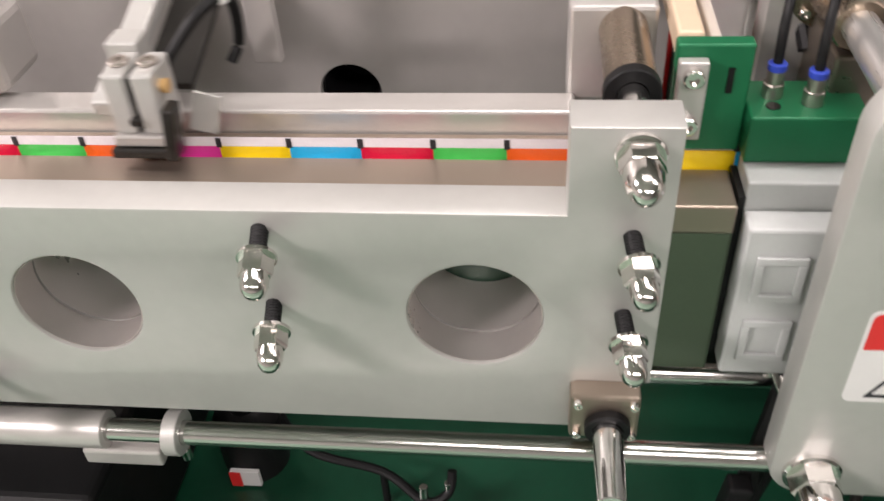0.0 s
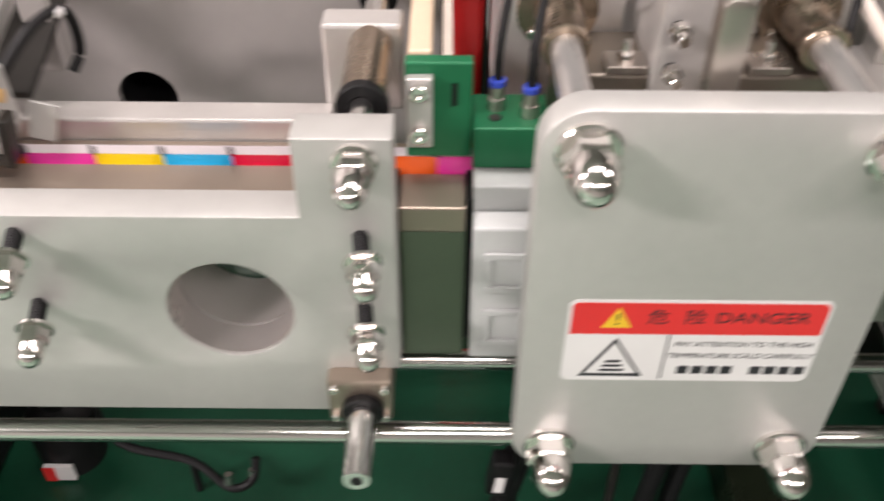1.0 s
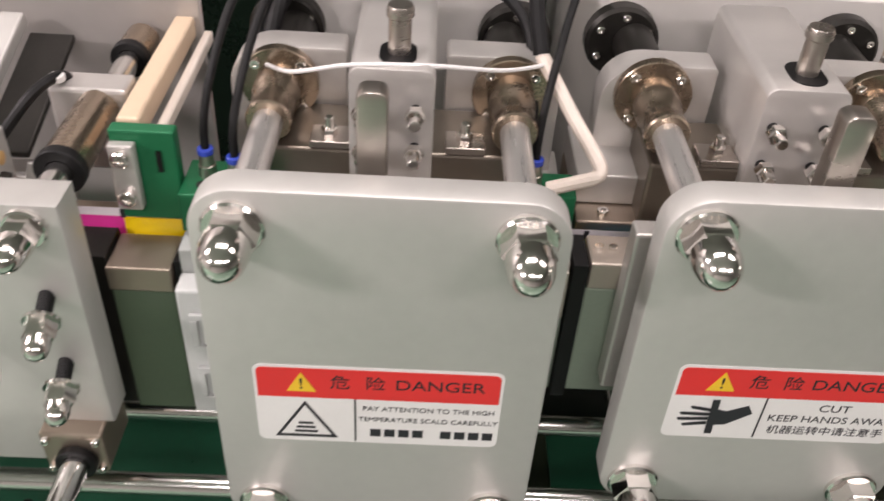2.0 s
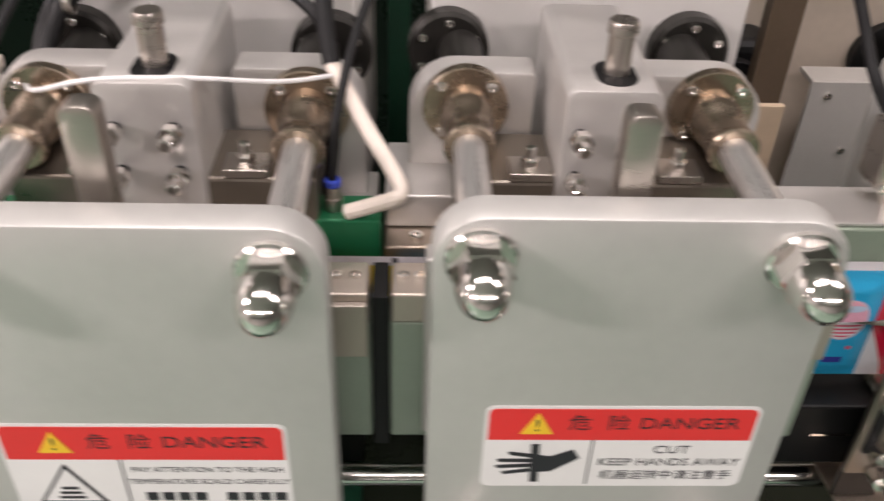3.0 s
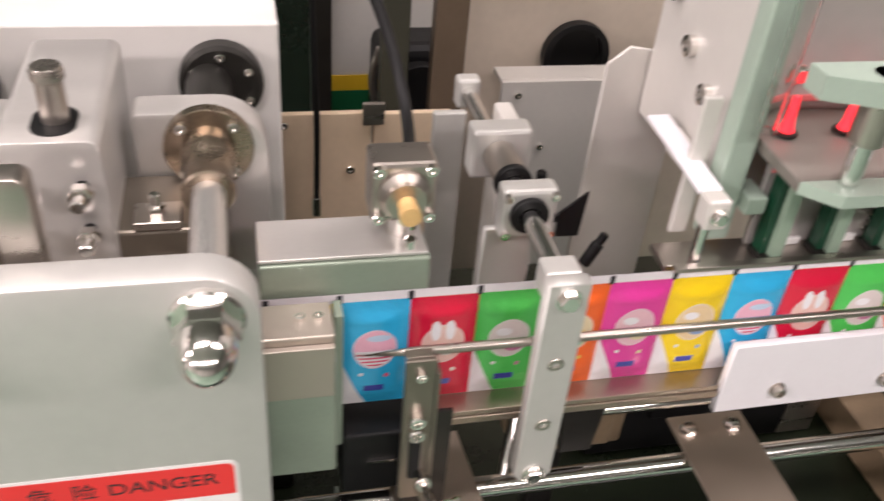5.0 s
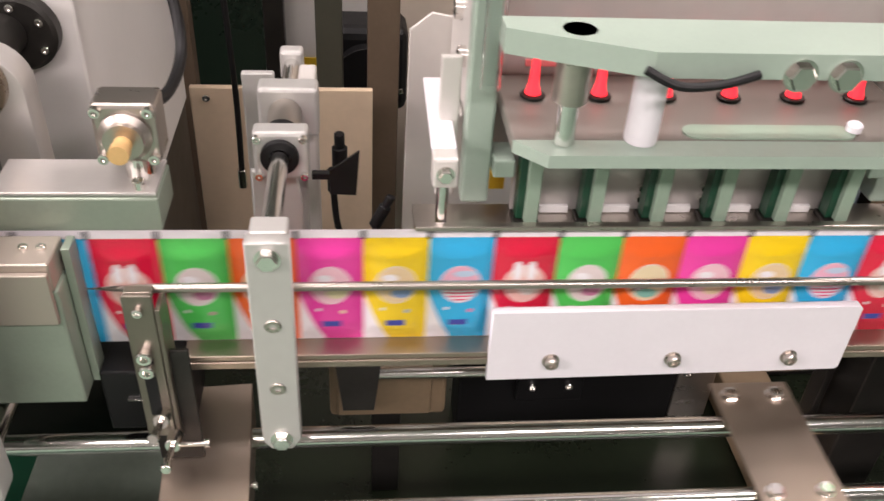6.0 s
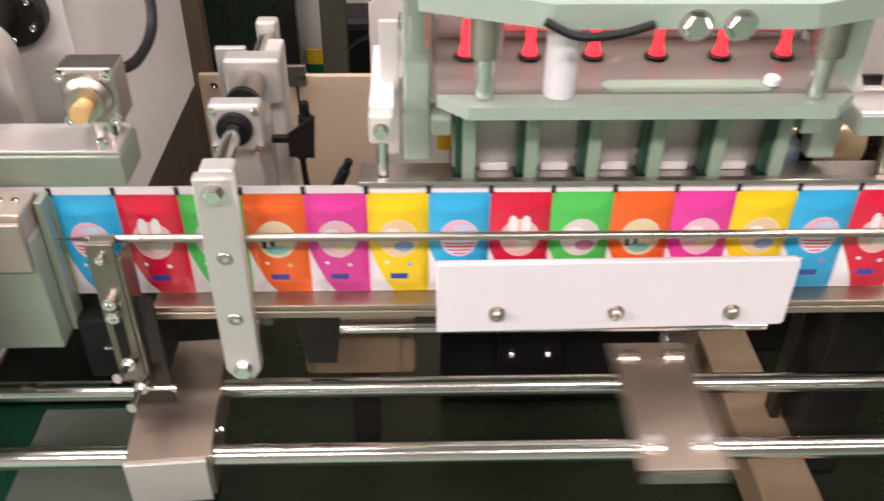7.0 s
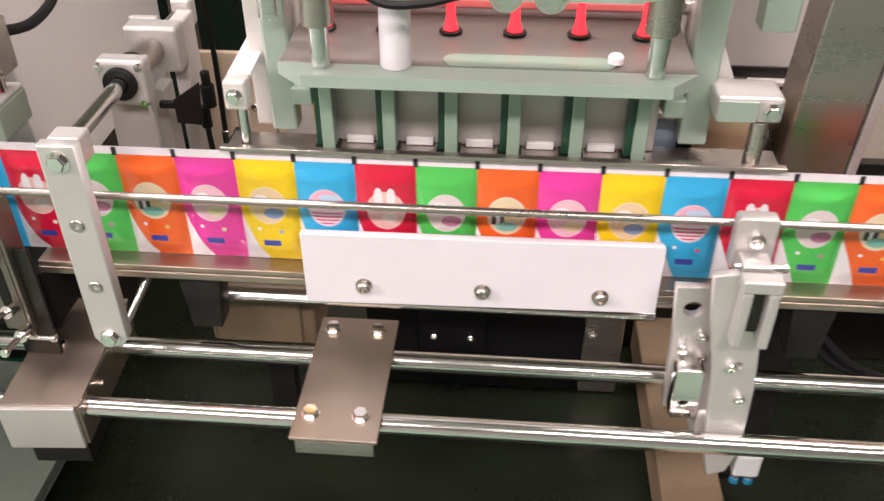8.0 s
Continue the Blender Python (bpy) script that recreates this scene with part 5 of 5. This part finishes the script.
for q, (x0, x1) in enumerate(((1.336, 1.364), (1.774, 1.804))):
    part("side_post", box(x0, x1, 0.690, 0.715, 1.112, 1.45, 0.003), MINT, fill)
    part("side_plate", box(x0 + 0.004, x0 + 0.018, 0.7155, 0.895, 1.15, 1.60, 0.003), PANELW, fill)
    part("side_lug", box(1.3645 if q == 0 else 1.752, 1.386 if q == 0 else 1.7735, 0.676, 0.714, 1.150, 1.170, 0.002), MINT, fill)
    hx = 1.314 if q == 0 else 1.846
    if q == 0:
        part("hanger_block", box(hx - 0.012, hx + 0.012, 0.644, 0.666, 1.158, 1.190, 0.003), PANELW, fill)
        part("hanger_sheet", turned(box(hx - 0.012, hx + 0.012, 0.6665, 0.80, 1.184, 1.189, 0.001), tilt(4), (hx, 0.666, 1.187)), WHITEP, fill, "white hanger sheet")
        part("hanger_bridge", box(hx + 0.0125, x0 + 0.003, 0.735, 0.79, 1.16, 1.188, 0.002), PANELW, fill)
        bolt(hx, 0.644, 1.174, fill, 0.007)
    else:
        part("hanger_block", box(1.798, 1.864, 0.652, 0.700, 1.160, 1.187, 0.004), ALU2, fill)
        part("hanger_face", box(1.800, 1.838, 0.6495, 0.6515, 1.162, 1.184, 0.0005), MINT, fill, "mint painted hanger face")
        part("hanger_sheet", outline([(1.796, 1.16), (1.832, 1.16), (1.808, 1.215), (1.796, 1.225)], [], 0.7005, 0.716, 0.001), PANELW, fill)
        bolt(1.852, 0.652, 1.174, fill, 0.007)
    for by, bz in ((0.76, 1.24), (0.81, 1.27), (0.86, 1.31)):
        part("cap_screw", turned(lathe([(0, 0), (0.011, 0), (0.011, 0.008), (0.006, 0.009), (0, 0.005)], (x0 + 0.004, by, bz), "x", 20), tilt(0, 180), (x0 + 0.004, by, bz)), CHROME, fill, "", True)
    part("hanger_pin", cyl((hx, 0.662, 1.104), 0.006 if q == 0 else 0.009, 0.055, "z"), SHAFT if q == 0 else STEEL, fill, "", True)
part("pouch_guide", box(1.288, 1.880, 0.645, 0.6545, 1.1080, 1.1130, 0.001), STEEL, fill, "grey guide bar over the pouch tops")
part("rear_pouch_guide", box(1.288, 1.880, 0.6660, 0.705, 1.0935, 1.1010, 0.001), STEEL, fill)
part("corner_block", box(1.838, 1.873, 0.70, 0.73, 1.235, 1.34, 0.003), MINT, fill)
part("yellow_tag", box(1.372, 1.388, 0.735, 0.738, 1.10, 1.135, 0), YELLOW, fill)
guardp = thing("hanger_rail", 1.33, 0.74, 1.2, "pale upright guard strip beside the filling station", "guard")
part("strip", box(1.312, 1.332, 0.715, 0.722, 1.105, 1.26, 0.002), PANELW, guardp)
tube_guard = thing("clear_tube", 1.345, 0.68, 1.25, "clear plastic tube beside the filler", "tube")
part("tube", ring((1.352, 0.668, 1.25), 0.008, 0.0095, 0.2, "z", 20), GLASS, tube_guard, "", True)
plug = thing("black_plug", 1.29, 0.77, 1.1, "black cable plug behind the strip", "plug")
part("plug", turned(joined(cyl((1.285, 0.77, 1.02), 0.007, 0.03, "z"), cyl((1.285, 0.77, 1.05), 0.005, 0.014, "z")), tilt(0, 25), (1.285, 0.77, 1.10)), BLACK, plug, "", True)

# ---- beyond the filling station ----
col = thing("steel_column", 1.96, 0.76, 0.532, "wide slanted steel column beside the filler", "column")
part("column", turned(box(1.900, 1.975, 0.735, 0.80, 0.935, 1.50, 0.003), tilt(0, 3), (1.95, 0.76, 1.05)), STEEL, col)
part("column_side", turned(box(1.977, 1.988, 0.735, 0.80, 0.935, 1.50, 0.002), tilt(0, 3), (1.95, 0.76, 1.05)), PANEL, col)
# lower column painted near black in place of the shade low down
part("shaded_column_foot", box(1.905, 1.985, 0.737, 0.80, 0.532, 0.932, 0.003), DARK, col, "column foot with shade put into its colour")
tankp = thing("beige_roller", 1.84, 0.79, 1.09, "glossy beige roller beside the filler", "roller")
part("roller", lathe([(0, 0), (0.042, 0), (0.045, 0.003), (0.045, 0.078), (0.042, 0.081), (0, 0.081)], (1.796, 0.800, 1.085), "x", 40), BEIGEG, tankp, "", True)
part("axle", cyl((1.765, 0.800, 1.085), 0.008, 0.16, "x"), SHAFT, tankp, "", True)
part("axle_stand", box(1.885, 1.897, 0.785, 0.815, 0.532, 1.10, 0.002), DARK, tankp)
sens = thing("roller_sensor", 1.785, 0.72, 0.95, "grey blue and black sensor beside the beige roller", "sensor")
part("case", box(1.752, 1.778, 0.712, 0.738, 0.95, 1.118, 0.003), SLATE, sens, "slate blue case")
part("clamp", box(1.7785, 1.796, 0.715, 0.738, 0.95, 1.122, 0.002), BLACK, sens)
rack = thing("slatted_rack", 1.9, 1.05, 0.53, "pale sheet rack with dark slots", "rack")
part("sheet", turned(box(1.82, 2.10, 1.00, 1.012, 0.92, 1.5, 0.002), tilt(-6), (1.95, 1.0, 1.0)), PANELW, rack)
# added panel, near black for the shade under the rack
part("shaded_base_panel", box(1.80, 2.30, 1.012, 1.03, 0.532, 0.915, 0.002), DARK, rack, "rack base with shade put into its colour")
for x0, x1, z0, z1 in ((1.88, 2.01, 1.052, 1.066), (1.925, 2.01, 1.034, 1.044), (1.90, 2.0, 0.985, 0.992)):
    # dark slivers laid on the sheet paint the shade in its slots
    part("slot", turned(box(x0, x1, 0.992, 0.9985, z0, z1, 0), tilt(-6), (1.95, 1.0, 1.0)), DARK, rack)
part("ledge", turned(box(1.92, 2.01, 0.975, 0.9985, 1.045, 1.051, 0.001), tilt(-6), (1.95, 1.0, 1.0)), PANELW, rack)
for sx, sz in ((1.90, 0.97), (1.99, 0.965)):
    part("screw", turned(cyl((sx, 0.999, sz), 0.005, 0.004, "-y"), tilt(-6), (1.95, 1.0, 1.0)), CHROME, rack)
tail = thing("black_cable", 2.0, 0.75, 0.8, "black cables hanging below the rail", "cable")
for k in range(2):
    part("cable", tube([(1.945 + 0.02 * k, 0.72, 0.925), (1.96 + 0.02 * k, 0.72, 0.86), (2.02 + 0.02 * k, 0.70, 0.80), (2.12, 0.70, 0.77)], 0.006), BLACK, tail, "", True)
strap = thing("black_strap", 2.02, 0.78, 1.1, "black strap beside the column", "strap")
part("strap", turned(box(2.03, 2.05, 0.72, 0.725, 1.05, 1.30, 0.001), tilt(0, 32), (2.03, 0.72, 1.1)), BLACK, strap)

# ---- pouch strip ----
STRIP_Y, STRIP_TOP = 0.656, 1.103
strip = thing("pouch_strip", 0, STRIP_Y, STRIP_TOP, "continuous strip of bright printed pouches in six colours", "pouch strip")


def pouch_mesh():
    """One pouch: flat header, then two sealed edges and a soft belly, front and back."""
    nx, nz, height = 12, 26, 0.142
    bm = bmesh.new()
    sheets = []
    for side_ in (-1, 1):
        rows_ = []
        for j in range(nz + 1):
            z = -height * j / nz
            row = []
            for i in range(nx + 1):
                x = PITCH * i / nx
                u = max(0.0, 1 - abs(2 * i / nx - 1) ** 2.2)
                v = max(0.0, min(1.0, (-z - 0.014) / 0.03)) * max(0.0, min(1.0, (height - 0.004 + z) / 0.02))
                s = 0.0080 * (u ** 0.6) * (v ** 0.7) + 0.0038 * math.exp(-((-z - 0.028) / 0.006) ** 2) * u
                row.append(bm.verts.new((x, side_ * (s + 0.0004), z)))
            rows_.append(row)
        sheets.append(rows_)
        for j in range(nz):
            for i in range(nx):
                q = (rows_[j][i], rows_[j + 1][i], rows_[j + 1][i + 1], rows_[j][i + 1])
                bm.faces.new(q if side_ < 0 else q[::-1])
    for f in bm.faces:
        f.smooth = True
    return bm


base = bpy.data.meshes.new("pouch")
pb = pouch_mesh()
pb.to_mesh(base)
pb.free()
mark = bpy.data.meshes.new("register_mark")
mb = box(-0.0025, 0.0025, -0.0012, -0.0006, -0.0105, -0.0005, 0)
mb.to_mesh(mark)
mb.free()
mark.materials.append(INK)
films = []
for nm, mm in POUCH:
    me = base.copy()
    me.materials.append(mm)
    films.append(me)
FIRST = 1.229 - 4 * PITCH
for k in range(-46, 22):
    ob = new("pouch", films[k % 6])
    ob.parent = strip
    ob.location = (FIRST + PITCH * k, 0, 0)
    tagged(ob, POUCH[k % 6][0] + " printed film pouch with an oval badge")
    mk = new("register_mark", mark)
    mk.parent = ob


# ---- what moves ----
STEPS = (-1.585, 0.82, 3.23, 5.61, 7.985)
EASE = [(0.0, 0.0), (0.06, 0.025), (0.12, 0.11), (0.18, 0.25), (0.27, 0.51), (0.36, 0.80), (0.45, 0.965), (0.53, 1.0)]


def eased(u, pts):
    if u <= pts[0][0]:
        return pts[0][1]
    for (a, p), (b, q) in zip(pts, pts[1:]):
        if u <= b:
            w = (u - a) / (b - a)
            return p + (q - p) * w
    return pts[-1][1]


def advance(t):
    """Cycles of the film that are done at t, with the running one in part."""
    return sum(eased(t - s, EASE) for s in STEPS[1:])


BACK = [(0.0, 1.0), (0.06, 0.97), (0.14, 0.72), (0.24, 0.36), (0.34, 0.08), (0.42, 0.0)]


def stroke(t):
    """0 at home, 1 at the far end: out with the film, back alone."""
    best = 0.0
    for s in STEPS:
        if s <= t < s + 2.3:
            best = eased(t - s, EASE) if t < s + 1.0 else eased(t - s - 1.23, BACK)
    return best


def opening(t):
    """1 while the arm and its bearing stand apart round the moving film."""
    shut = 1.0
    for s in STEPS:
        shut = min(shut, max(0.0, min(1.0, (s - 0.06 - t) / 0.18)) if t < s + 0.3 else max(0.0, min(1.0, (t - s - 0.70) / 0.16)))
    return 1.0 - shut * shut * (3 - 2 * shut)


def motions():
    times = [k / 30 for k in range(0, 241)]
    shift = -6 * PITCH * 2
    walk(strip, [(t, pose(shift + 6 * PITCH * advance(t), STRIP_Y, STRIP_TOP)) for t in times])
    walk(carriage, [(t, pose(1.41 + 0.35 * stroke(t), 0.6, 0.835)) for t in times])
    walk(arm, [(t, pose(1.154, 0.6 - 0.022 * opening(t), 0.83)) for t in times])
    walk(slider, [(t, pose(1.155, 0.72 + 0.020 * opening(t), 1.0)) for t in times])
    walk(feeder, [(t, pose(-0.39 + 0.35 * stroke(t), 0.68, 1.1)) for t in times])


motions()
